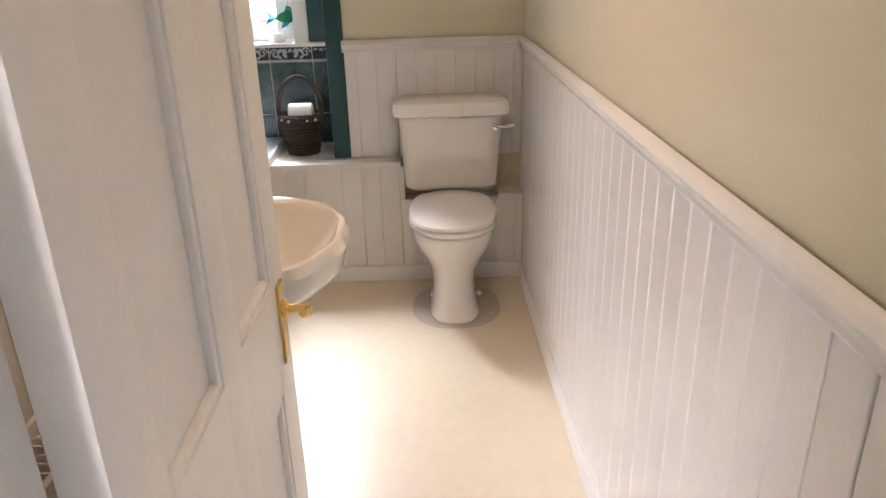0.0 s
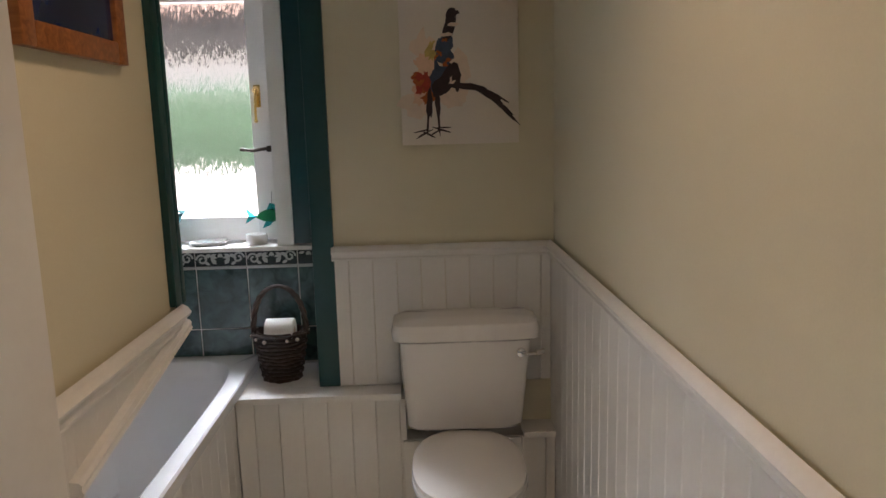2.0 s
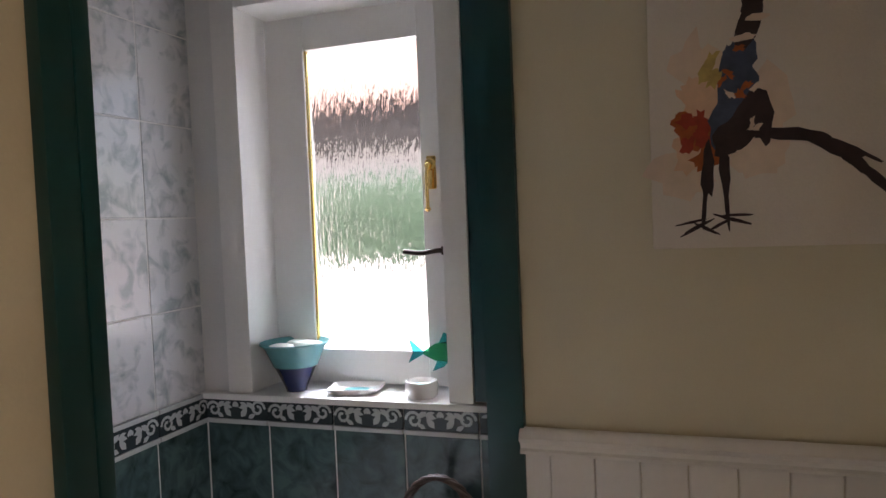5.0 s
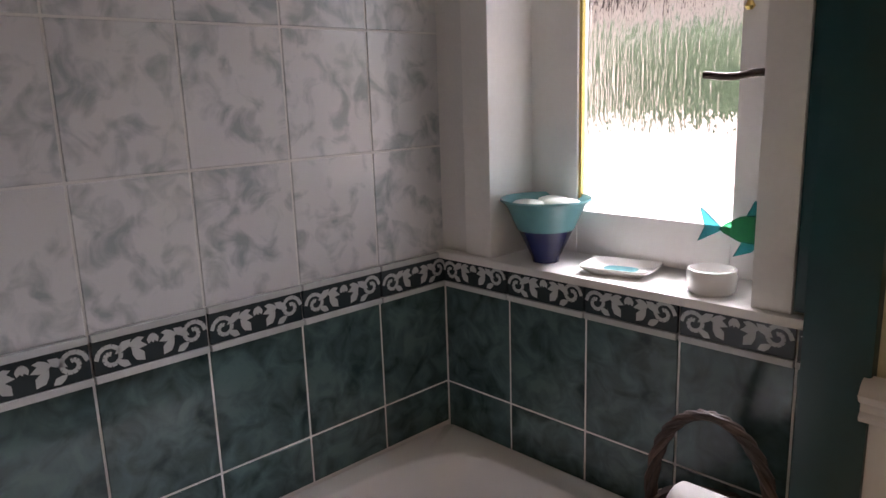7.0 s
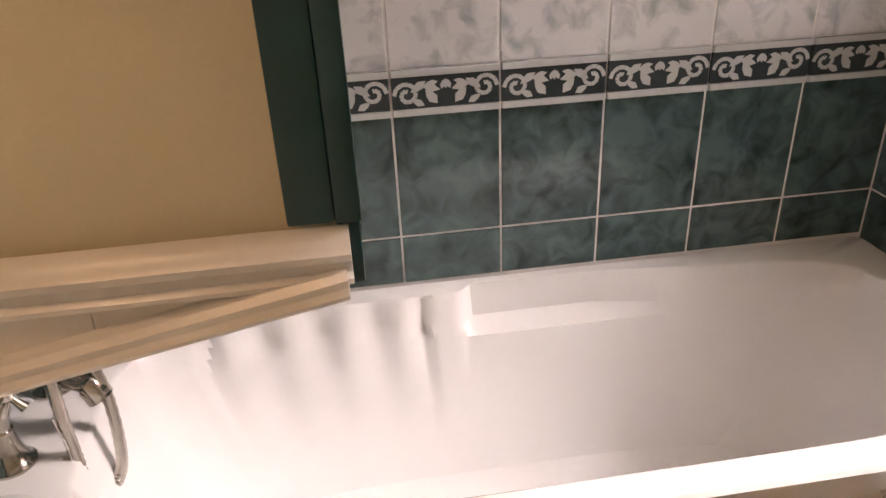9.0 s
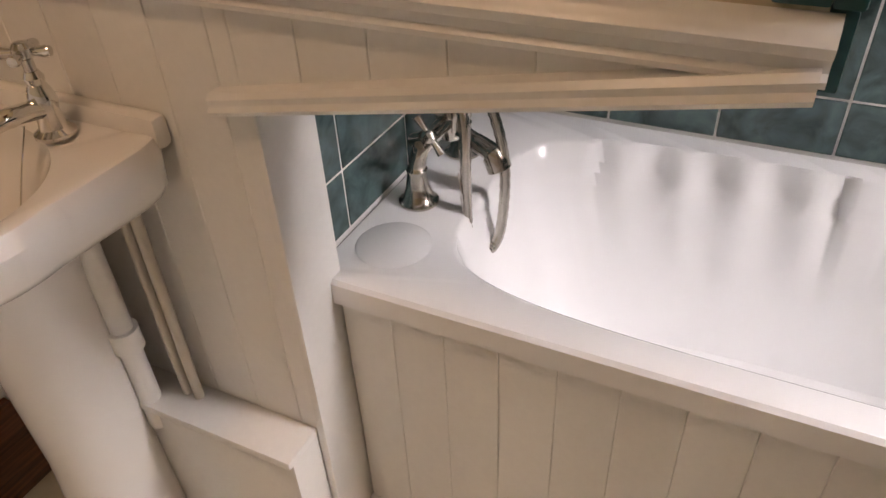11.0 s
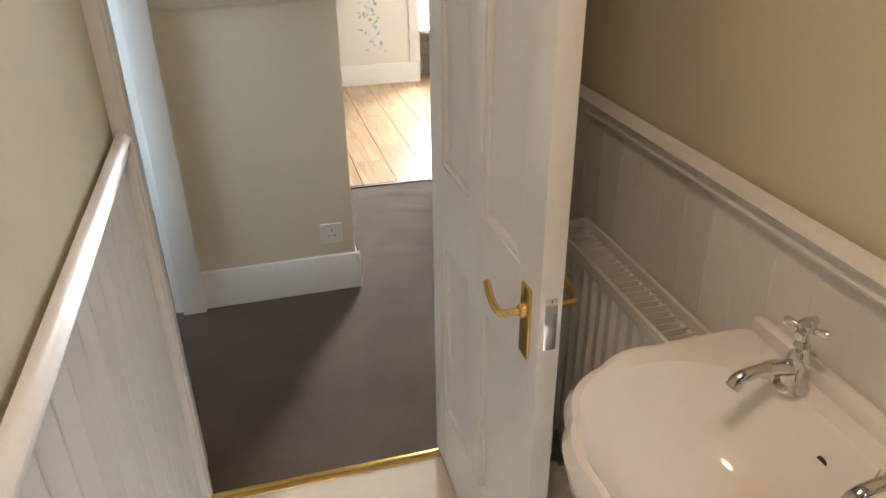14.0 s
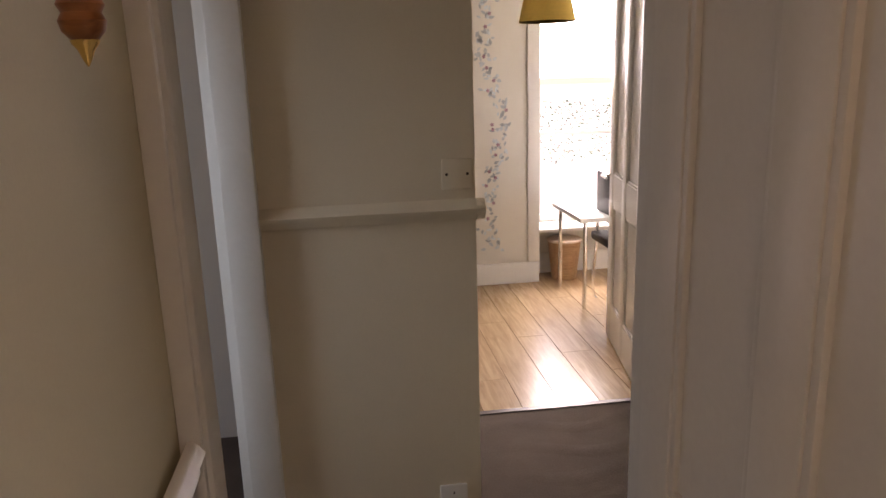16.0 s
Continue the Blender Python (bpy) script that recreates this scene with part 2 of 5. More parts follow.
def bend(points, steps=8):
    """A smooth line through the points."""
    p = [Vector(q) for q in points]
    p = [2 * p[0] - p[1]] + p + [2 * p[-1] - p[-2]]
    out = []
    for i in range(1, len(p) - 2):
        for k in range(steps):
            t = k / steps
            out.append(0.5 * (2 * p[i] + (p[i + 1] - p[i - 1]) * t + (2 * p[i - 1] - 5 * p[i] + 4 * p[i + 1] - p[i + 2]) * t * t
                              + (3 * p[i] - p[i - 1] - 3 * p[i + 1] + p[i + 2]) * t ** 3))
    return out + [p[-2]]


def run(bm, profile, start, end, out):
    """A moulding: profile of (distance out of the wall, height) swept from start to end."""
    s, e, o = Vector(start), Vector(end), Vector(out)
    loft(bm, [[p + o * d + Vector((0, 0, h)) for d, h in profile] for p in (s, e)])


def oval(cx, cy, a, b, z, n=40, power=2.0):
    out = []
    for i in range(n):
        t = 2 * math.pi * i / n
        c, s = math.cos(t), math.sin(t)
        k = (abs(c) ** power + abs(s) ** power) ** (-1 / power)
        out.append(Vector((cx + a * c * k, cy + b * s * k, z)))
    return out


def anchor(parent):
    while parent is not None and parent.parent is not None:
        parent = parent.parent
    return parent


def finish(name, bm, mat, smooth=True):
    bmesh.ops.recalc_face_normals(bm, faces=bm.faces)
    me = bpy.data.meshes.new(name)
    bm.to_mesh(me)
    bm.free()
    me.materials.append(mat)
    if smooth:
        me.shade_smooth()
        me.set_sharp_from_angle(angle=radians(38))
    return me


def part(name, bm, mat, parent, label="", local=False, smooth=True):
    root = anchor(parent)
    if root is not None and not local:
        bmesh.ops.translate(bm, verts=bm.verts, vec=-Vector(root.location))
    ob = new(name, finish(name, bm, mat, smooth))
    ob.parent = parent
    if label:
        ob["label"] = label
    return ob


def thing(name, label, category, place=(0, 0, 0), group="", kind=""):
    ob = new(name)
    ob.location = place
    ob.empty_display_size = 0.05
    return tagged(ob, label, category, group, kind)


def structure(name, boxes, mat, label="", bevel=0.0):
    bm = bmesh.new()
    for b in boxes:
        box(bm, *b, bevel)
    ob = new(name, finish(name, bm, mat))
    return tagged(ob, label, name.split("_")[0], kind="structure")


pieces = {}


def piece(name, size, mat, parent, at, bevel=0.002):
    """One board or tile of that size, sharing its mesh with others alike; at is its middle."""
    key = (name, tuple(round(s, 3) for s in size), mat.name)
    if key not in pieces:
        bm = bmesh.new()
        hx, hy, hz = (s / 2 for s in size)
        r = bmesh.ops.create_cube(bm, size=1.0)
        for v in r["verts"]:
            v.co = Vector((v.co.x * hx * 2, v.co.y * hy * 2, v.co.z * hz * 2))
        bmesh.ops.bevel(bm, geom=list(bm.edges), offset=bevel, segments=1, affect="EDGES")
        pieces[key] = finish(name, bm, mat, False)
    ob = new(name, pieces[key])
    ob.parent = parent
    ob.location = Vector(at) - (Vector(anchor(parent).location) if parent else Vector())
    return ob


# ---- the plan ----
XR, YF = 0.0, 0.0          # long wainscot wall, toilet wall
XW, WT = -1.065, 0.082       # basin wall and its thickness
XT, YT = -1.765, 0.28       # tiled walls of the bath alcove
YJ, YE = -1.372, -0.815      # bath opening: low part begins, tall part begins
YTAP = -1.40               # tiled wall at the tap end
YD = -2.77                 # room face of the door wall
CH = 2.45                  # ceiling
RIM, LEDGE, LOW = 0.61, 0.57, 0.41
DADO = 1.086
HEAD, HEAD2 = 0.930, 1.035   # raking lower edge of the panel over the bath
SILL = 1.05
YH = -3.785                 # hall wall
YROOM = -4.825               # threshold of the far room
YB, XB = -6.92, -1.65     # far room: papered wall and the near side of its window recess

floor = structure("floor", [(XT, 0.06, YD + 0.03, YT + 0.02, -0.05, 0.0)], VINYL, "cream sheet vinyl bathroom floor")
carpet = structure("carpet", [(-2.6, 1.2, YROOM, YD + 0.03, -0.05, 0.0)], CARPET, "worn brown carpet with rucks in the hall")
structure("ceiling", [(XT - 0.1, 0.1, YD - 0.1, YT + 0.3, CH, CH + 0.05), (-2.7, 1.3, YROOM - 0.1, YD - 0.1, CH, CH + 0.05),
                      (-3.6, 1.3, YB - 1.4, YROOM - 0.1, CH + 0.15, CH + 0.2)], CEIL, "plain white painted ceiling")
wall_right = structure("wall_right", [(0.0, 0.1, YD, 0.1, 0.0, CH)], PAINT, "long pale cream wall over white tongue-and-groove panelling")
wall_far = structure("wall_far", [(-0.86, 0.0, YF, YF + 0.25, 0.0, CH)], PAINT, "pale cream wall behind the toilet with panelling below")
wall_left = structure("wall_left", [(XW - WT, XW, YD, YJ, 0.0, CH), (XW - WT, XW, YJ, YE, HEAD2, CH)], PAINT, "pale cream wall with a stepped opening to the bath")
wall_door = structure("wall_door", [(XW - WT, -0.754, YD - 0.12, YD, 0.0, CH), (-0.754, 0.0, YD - 0.12, YD, 2.06, CH)], PAINT, "pale cream wall around the bathroom doorway")
wall_tile_long = structure("wall_tile_long", [(XT - 0.1, XT, YTAP - 0.1, YT + 0.3, 0.0, CH)], GROUT, "tiled wall along the bath, pale above a dark base")
wall_tile_tap = structure("wall_tile_tap", [(XT, XW - WT, YTAP - 0.1, YTAP, 0.0, CH)], GROUT, "tiled wall at the tap end of the bath")
wall_window = structure("wall_window", [(XT, -0.86, YT, YT + 0.2, 0.0, SILL - 0.02), (XT, -1.665, YT, YT + 0.2, SILL - 0.02, CH),
                                        (-0.98, -0.86, YT, YT + 0.2, SILL - 0.02, CH), (-1.665, -0.98, YT, YT + 0.2, 2.13, CH)], GROUT, "tiled wall below and beside the bathroom window")

bm = bmesh.new()
loft(bm, [[(x, YJ, HEAD), (x, YE, HEAD2 - 0.001), (x, YJ, HEAD2 - 0.001)] for x in (XW - WT, XW)])
tagged(new("wall_raking", finish("wall_raking", bm, WHITE, False)), "raking white underside of the panel over the bath", "wall", kind="structure")

# ---- mouldings ----
DADO_PROFILE = [(0.0, 0.0), (0.012, 0.0), (0.014, 0.006), (0.009, 0.011), (0.010, 0.021), (0.019, 0.026), (0.023, 0.034), (0.018, 0.039), (0.015, 0.045), (0.006, 0.050), (0.0, 0.052)]
SKIRT_PROFILE = [(0.0, 0.0), (0.016, 0.0), (0.016, 0.055), (0.012, 0.062), (0.010, 0.068), (0.0, 0.070)]


def moulding(name, mat, label, profile, runs, cat="trim"):
    bm = bmesh.new()
    for s, e, o in runs:
        run(bm, profile, s, e, o)
    return tagged(new(name, finish(name, bm, mat)), label, cat, kind="structure")


zd = DADO - 0.052
moulding("trim_dado_right", WHITE, "moulded white dado rail on the long wall", DADO_PROFILE, [((-0.012, 0, zd), (-0.012, YD + 0.075, zd), (-1, 0, 0))])
moulding("trim_dado_far", WHITE, "moulded white dado rail behind the toilet", DADO_PROFILE, [((-0.79, -0.012, zd), (-0.012, -0.012, zd), (0, -1, 0))])
moulding("trim_dado_left", WHITE, "moulded white dado rail above the basin", DADO_PROFILE, [((XW + 0.012, YD, zd), (XW + 0.012, YE + 0.01, zd), (1, 0, 0))])
moulding("trim_bath_opening", WHITE, "thin white moulding under the panel over the bath",
         [(0, 0), (0.022, 0), (0.026, 0.006), (0.022, 0.012), (0.024, 0.02), (0.018, 0.026), (0, 0.028)],
         [((XW + 0.010, YJ - 0.035, HEAD - 0.020), (XW + 0.010, YE + 0.005, HEAD2 - 0.012), (1, 0, 0))])
moulding("baseboard_right", WHITE, "slim white skirting on the long wall", SKIRT_PROFILE, [((-0.012, -0.10, 0), (-0.012, YD + 0.076, 0), (-1, 0, 0))])
moulding("baseboard_far", WHITE, "slim white skirting under the boxed ledge", SKIRT_PROFILE, [((-1.143, -0.102, 0), (-0.028, -0.102, 0), (0, -1, 0))])
moulding("baseboard_bath", WHITE, "slim white skirting below the bath panel", SKIRT_PROFILE, [((-1.1455, YJ, 0), (-1.1455, -0.118, 0), (1, 0, 0))])
moulding("baseboard_left", WHITE, "slim white skirting below the basin", SKIRT_PROFILE, [((XW + 0.012, YD, 0), (XW + 0.012, -1.86, 0), (1, 0, 0))])
structure("trim_bath_jamb", [(XW - WT - 0.012, XW + 0.014, YJ - 0.0, YJ + 0.014, 0.0, HEAD - 0.012)], WHITE, "white board closing the wall end beside the bath", 0.002)
structure("trim_teal_jamb", [(XW - WT - 0.01, XW + 0.02, YE, YE + 0.022, DADO + 0.004, CH), (XW, XW + 0.018, YE - 0.04, YE, DADO + 0.004, CH),
                             (XW - WT - 0.01, XW + 0.004, YE, YE + 0.020, HEAD2 - 0.012, DADO)], TEAL, "dark teal painted jamb of the bath alcove", 0.003)
structure("trim_tile_edge", [(XW - WT - 0.02, XW - WT - 0.011, YE - 0.002, YE + 0.021, HEAD2, CH)], WHITE, "thin white bead beside the teal jamb")
structure("trim_teal_post", [(-0.858, -0.782, -0.018, YT - 0.02, LEDGE, CH)], TEAL, "dark teal painted post between toilet and window", 0.004)
structure("trim_teal_board", [(-0.969, -0.859, YT - 0.014, YT, SILL + 0.006, CH)], TEAL, "dark teal board beside the window frame", 0.002)

# ---- boxed ledges ----
structure("ledge_left", [(-1.170, -0.560, -0.112, 0.0, LEDGE - 0.024, LEDGE), (-1.170, -0.862, 0.0, YT - 0.012, LEDGE - 0.024, LEDGE)], WHITE, "white painted ledge beside the cistern", 0.004)
structure("ledge_right", [(-0.125, -0.012, -0.115, 0.0, LOW - 0.022, LOW)], WHITE, "low white painted ledge beside the cistern", 0.004)
structure("ledge_box", [(-1.150, -0.545, -0.088, -0.001, 0.0, LEDGE - 0.024), (-0.545, -0.012, -0.088, -0.001, 0.0, LOW - 0.022)], WHITE, "white boxing below the ledges")
structure("ledge_cheek", [(-0.560, -0.545, -0.100, -0.001, LOW, LEDGE - 0.025)], WHITE, "white end board of the boxing")

# ---- doorway ----
door_1 = thing("door_1", "open white four-panel door with brass lever handles", "door", (-0.722, YD + 0.010, 0.012), kind="structure")
door_1.rotation_euler = (0, 0, radians(0.6))
DW, DT, DH = 0.674, 0.040, 2.015


def panelled(parent, w, t, h, cols, rows, mat):
    """A panelled leaf in its own frame: thickness along x, width along y, hinge at y = 0."""
    bm = bmesh.new()
    xs = [0.0] + [v for c in cols for v in c] + [w]
    zs = [0.0] + [v for r in rows for v in r] + [h]
    for i in range(0, len(xs), 2):
        box(bm, 0, t, xs[i], xs[i + 1], 0, h, 0.002)
    for c in cols:
        for i in range(0, len(zs), 2):
            box(bm, 0.0005, t - 0.0005, c[0] - 0.001, c[1] + 0.001, zs[i], zs[i + 1])
    part("leaf", bm, mat, parent, local=True)
    for c in cols:
        for r in rows:
            bm = bmesh.new()
            m = 0.0
            box(bm, t / 2 - 0.007, t / 2 + 0.007, c[0], c[1], r[0], r[1])
            for s in (-1, 1):
                face = 0 if s < 0 else t
                for k, (d0, d1) in enumerate(((0.0, 0.014),)):
                    # a bead round the panel
                    a, b, c0, c1 = c[0], c[1], r[0], r[1]
                    x0, x1 = sorted((t / 2 + s * 0.006, face - s * 0.003))
                    for q in ((a, a + d1, c0, c1), (b - d1, b, c0, c1), (a + d1, b - d1, c0, c0 + d1), (a + d1, b - d1, c1 - d1, c1)):
                        box(bm, x0, x1, q[0], q[1], q[2], q[3], 0.003)
            part("panel", bm, mat, parent, local=True)


panelled(door_1, DW, DT, DH, [(0.096, 0.293), (0.381, 0.578)], [(0.21, 0.735), (0.933, 1.90)], WHITE)
for side in (-1, 1):
    face = DT if side > 0 else 0.0
    bm = bmesh.new()
    box(bm, min(face, face + side * 0.006), max(face, face + side * 0.006), DW - 0.070, DW - 0.032, 0.775, 0.915, 0.002)
    plate = part("handle_plate", bm, BRASS, door_1, "brass backplate", local=True)
    bm = bmesh.new()
    tube(bm, bend([(face + side * 0.004, DW - 0.051, 0.868), (face + side * 0.042, DW - 0.051, 0.868), (face + side * 0.050, DW - 0.062, 0.869),
                   (face + side * 0.052, DW - 0.09, 0.877), (face + side * 0.050, DW - 0.120, 0.893)]), 0.0068, 10)
    lathe(bm, [(0.0, 0.0), (0.014, 0.0), (0.014, 0.006), (0.010, 0.010), (0.0, 0.010)] if side > 0 else [(0.0, 0.0), (0.014, 0.0), (0.014, -0.006), (0.010, -0.010), (0.0, -0.010)], (face + side * 0.006, DW - 0.051, 0.868), 18, "x")
    part("handle", bm, BRASS, plate, "curved brass lever", local=True)
bm = bmesh.new()
box(bm, 0.009, 0.031, DW - 0.001, DW + 0.002, 0.815, 0.915, 0.0008)
part("latch_plate", bm, CHROME, door_1, "worn latch plate on the door edge", local=True)
frame_d = structure("door_frame", [(-0.754, -0.724, YD - 0.13, YD + 0.004, 0.0, 2.03), (0.0, 0.03, YD - 0.13, YD - 0.001, 0.0, 2.03), (-0.754, 0.03, YD - 0.13, YD + 0.004, 2.03, 2.06),
                                   (-0.014, 0.0, YD - 0.13, YD - 0.055, 0.0, 2.015)], WHITE, "white painted door lining", 0.003)
structure("door_architrave", [(-0.030, 0.0, YD + 0.0, YD + 0.026, 0.0, 2.09), (-0.022, 0.0, YD + 0.026, YD + 0.058, 0.0, 2.09), (-0.030, 0.0, YD + 0.058, YD + 0.075, 0.0, 2.09),
                              (-0.83, -0.745, YD, YD + 0.016, 0.0, 2.12), (-0.83, 0.0, YD, YD + 0.016, 2.05, 2.12)], WHITE, "white moulded architrave around the doorway", 0.004)
bm = bmesh.new()
loft(bm, [[(x, YD + 0.03 + dy, h) for dy, h in ((-0.02, 0.0005), (-0.012, 0.006), (0.0, 0.008), (0.012, 0.006), (0.02, 0.0005))] for x in (-0.700, -0.02)])
tagged(new("threshold_strip", finish("threshold_strip", bm, BRASS)), "shiny brass threshold strip over the carpet edge", "threshold strip")

# ---- the hall and the room beyond ----
wall_hall = structure("wall_hall", [(-0.61, 0.09, YH - 0.12, YH, 0.0, CH), (-0.61, -0.49, YROOM, YH - 0.12, 0.0, CH)], CREAM, "cream hall wall with a sharp corner")
structure("wall_hall_close", [(-2.7, -2.6, YROOM, YD - 0.12, 0.0, CH), (-2.6, XW - WT, YD - 0.12, YD, 0.0, CH), (1.2, 1.3, YH - 0.12, YD - 0.12, 0.0, CH),
                              (0.03, 1.2, YD - 0.12, YD, 0.0, CH), (0.92, 1.2, YH - 0.12, YH, 0.0, CH), (0.09, 0.92, YH - 0.12, YH, 2.05, CH)], CREAM, "plain cream walls closing the hall")
structure("wall_beyond", [(0.0, 1.0, YH - 1.2, YH - 1.1, 0.0, CH)], CREAM, "plain cream wall behind the hall doorway")
HALL_DADO = [(0, 0), (0.010, 0.0), (0.016, 0.012), (0.026, 0.022), (0.030, 0.034), (0.020, 0.042), (0.008, 0.055), (0, 0.06)]
HALL_SKIRT = [(0, 0), (0.018, 0), (0.018, 0.12), (0.012, 0.14), (0.008, 0.155), (0, 0.16)]
moulding("trim_dado_hall", CREAM, "cream painted dado rail in the hall", HALL_DADO, [((0.005, YH, 1.150), (-0.635, YH, 1.150), (0, 1, 0)), ((-0.61, YH + 0.02, 1.150), (-0.61, YROOM + 0.03, 1.150), (-1, 0, 0))])
moulding("baseboard_hall", WHITE, "tall white skirting in the hall", HALL_SKIRT, [((0.005, YH, 0), (-0.628, YH, 0), (0, 1, 0)), ((-0.61, YH + 0.018, 0), (-0.61, YROOM + 0.03, 0), (-1, 0, 0))])
structure("door_frame_hall", [(0.0, 0.090, YH, YH + 0.045, 0.0, 2.12), (0.09, 0.12, YH - 0.12, YH + 0.02, 0.0, 2.05), (0.12, 0.92, YH, YH + 0.03, 2.05, 2.12)], WHITE, "white painted frame of another hall doorway", 0.004)
room_floor = structure("floor_room", [(-3.5, 1.2, YB - 0.43, YROOM, -0.06, -0.008)], LAMINATE, "honey-coloured laminate floor of the room beyond")
structure("threshold_room", [(-1.60, -0.61, YROOM - 0.02, YROOM + 0.015, -0.02, 0.005)], DARKMETAL, "dark metal strip at the room threshold")
structure("wall_room_near", [(-3.5, -1.66, YROOM - 0.1, YROOM, 0.0, CH + 0.15), (-1.66, -0.49, YROOM - 0.1, YROOM, 2.24, CH + 0.15), (-0.49, 1.2, YROOM - 0.1, YROOM, 0.0, CH + 0.15)], WALLPAPER, "plain wall around the far room doorway")
wall_room = structure("wall_room", [(XB, 1.2, YB - 0.15, YB, 0.0, CH + 0.15), (-3.5, -3.0, YB - 0.15, YB, 0.0, CH + 0.15), (-3.0, XB, YB - 0.15, YB, 2.2, CH + 0.15),
                                    (-3.0, XB, YB - 0.36, YB - 0.24, 0.0, 0.38), (XB, XB + 0.06, YB - 0.36, YB - 0.15, 0.0, 2.3), (-3.06, -3.0, YB - 0.36, YB - 0.15, 0.0, 2.3)], WALLPAPER, "pale floral wallpapered wall with a deep window recess")
structure("wall_room_side", [(-3.6, -3.5, YB - 0.43, YROOM, 0.0, CH + 0.15), (1.2, 1.3, YB - 0.43, YROOM, 0.0, CH + 0.15)], WALLPAPER, "plain side wall of the far room")
moulding("baseboard_room", WHITE, "white skirting in the far room", HALL_SKIRT, [((1.2, YB, 0), (XB, YB, 0), (0, 1, 0)), ((XB, YB - 0.24, 0), (-3.0, YB - 0.24, 0), (0, 1, 0))])
structure("trim_room_window", [(XB - 0.002, XB + 0.085, YB, YB + 0.022, 0.16, 2.28), (-3.0, XB - 0.002, YB, YB + 0.022, 2.2, 2.28)], WHITE, "white window surround", 0.004)
door_2 = thing("door_2", "white panelled door standing open into the far room", "door", (-1.60, YROOM - 0.09, 0.01), kind="structure")
door_2.rotation_euler = (0, 0, radians(170))
panelled(door_2, 0.80, 0.04, 2.17, [(0.11, 0.35), (0.45, 0.69)], [(0.21, 0.80), (0.98, 2.05)], WHITE)
for side in (-1, 1):
    bm = bmesh.new()
    face = 0.04 if side > 0 else 0.0
    tube(bm, bend([(face, 0.745, 0.97), (face + side * 0.05, 0.745, 0.97), (face + side * 0.055, 0.70, 0.972), (face + side * 0.05, 0.63, 0.97)]), 0.009)
    part("handle", bm, CHROME, door_2, "chrome lever handle", local=True)
structure("door_frame_room", [(-1.66, -1.61, YROOM - 0.11, YROOM + 0.01, 0.0, 2.22), (-1.73, -1.63, YROOM + 0.01, YROOM + 0.03, 0.0, 2.3), (-1.61, -0.62, YROOM - 0.1, YROOM + 0.03, 2.20, 2.28)], WHITE, "white frame of the far room doorway", 0.004)

window_2 = thing("window_2", "tall white sash window in the far room", "window", (-2.4, YB - 0.3, 0.38), kind="structure")
bm = bmesh.new()
y0, y1 = YB - 0.34, YB - 0.28
for b in ((-3.0, -2.93, y0, y1, 0.38, 2.2), (XB - 0.09, XB, y0, y1, 0.38, 2.2), (-2.93, XB - 0.09, y0, y1, 2.13, 2.2), (-2.93, XB - 0.09, y0, y1, 0.40, 0.46), (-2.93, XB - 0.09, y0 + 0.01, y1 - 0.01, 1.075, 1.112)):
    box(bm, *b, 0.003)
part("window_frame", bm, WHITE, window_2)
bm = bmesh.new()
box(bm, -3.0, XB + 0.01, YB - 0.28, YB + 0.01, 0.38, 0.405, 0.004)
part("window_sill", bm, WHITE, window_2)
for z0, z1 in ((0.46, 1.075), (1.112, 2.13)):
    bm = bmesh.new()
    box(bm, -2.93, XB - 0.09, YB - 0.312, YB - 0.308, z0, z1)
    pane = part("pane", bm, CLEARGLASS, window_2)
    pane.visible_shadow = False

# ---- bathroom window ----
YC = 0.40
window_1 = thing("window_1", "white wooden casement window with rain-textured glass", "window", (-1.3, YC, SILL), kind="structure")
bm = bmesh.new()
for b in ((-1.676, -1.600, YT - 0.016, YT + 0.19, SILL, 2.16), (-1.035, -0.971, YT - 0.016, YT + 0.19, SILL, 2.16), (-1.600, -1.035, YT - 0.016, YT + 0.19, 2.09, 2.16),
          (-1.600, -1.035, YC + 0.045, YT + 0.19, SILL, SILL + 0.03)):
    box(bm, *b, 0.004)
part("window_frame", bm, WHITE, window_1)
bm = bmesh.new()
for b in ((-1.595, -1.473, YC, YC + 0.04, SILL + 0.008, 2.085), (-1.133, -1.040, YC, YC + 0.04, SILL + 0.008, 2.085), (-1.473, -1.133, YC, YC + 0.04, SILL + 0.008, 1.152),
          (-1.473, -1.133, YC, YC + 0.04, 1.99, 2.085)):
    box(bm, *b, 0.003)
casement = part("casement", bm, WHITE, window_1)
bm = bmesh.new()
box(bm, -1.475, -1.131, YC + 0.018, YC + 0.022, 1.150, 1.992)
pane = part("pane", bm, RAINGLASS, window_1, "rain-textured obscure glass")
pane.visible_shadow = False
bm = bmesh.new()
box(bm, -1.4732, -1.466, YC + 0.006, YC + 0.018, 1.152, 1.99, 0.002)
part("bead", bm, BRASS, window_1, "yellowed edge bead of the pane")
bm = bmesh.new()
box(bm, XT, -0.862, YT - 0.028, YC + 0.05, SILL - 0.018, SILL, 0.005)
part("window_sill", bm, WHITE, window_1)
bm = bmesh.new()
box(bm, -1.117, -1.091, YC - 0.005, YC + 0.001, 1.585, 1.672, 0.003)
lathe(bm, [(0.014, -0.005), (0.016, -0.014), (0.012, -0.022)], (-1.104, YC, 1.65), 16, "y")
catch = part("handle_plate", bm, BRASS, window_1, "brass window fastener")
bm = bmesh.new()
tube(bm, bend([(-1.104, YC - 0.02, 1.65), (-1.104, YC - 0.034, 1.64), (-1.107, YC - 0.034, 1.585), (-1.108, YC - 0.03, 1.54)]), [0.006] * 8 + [0.005] * 17)
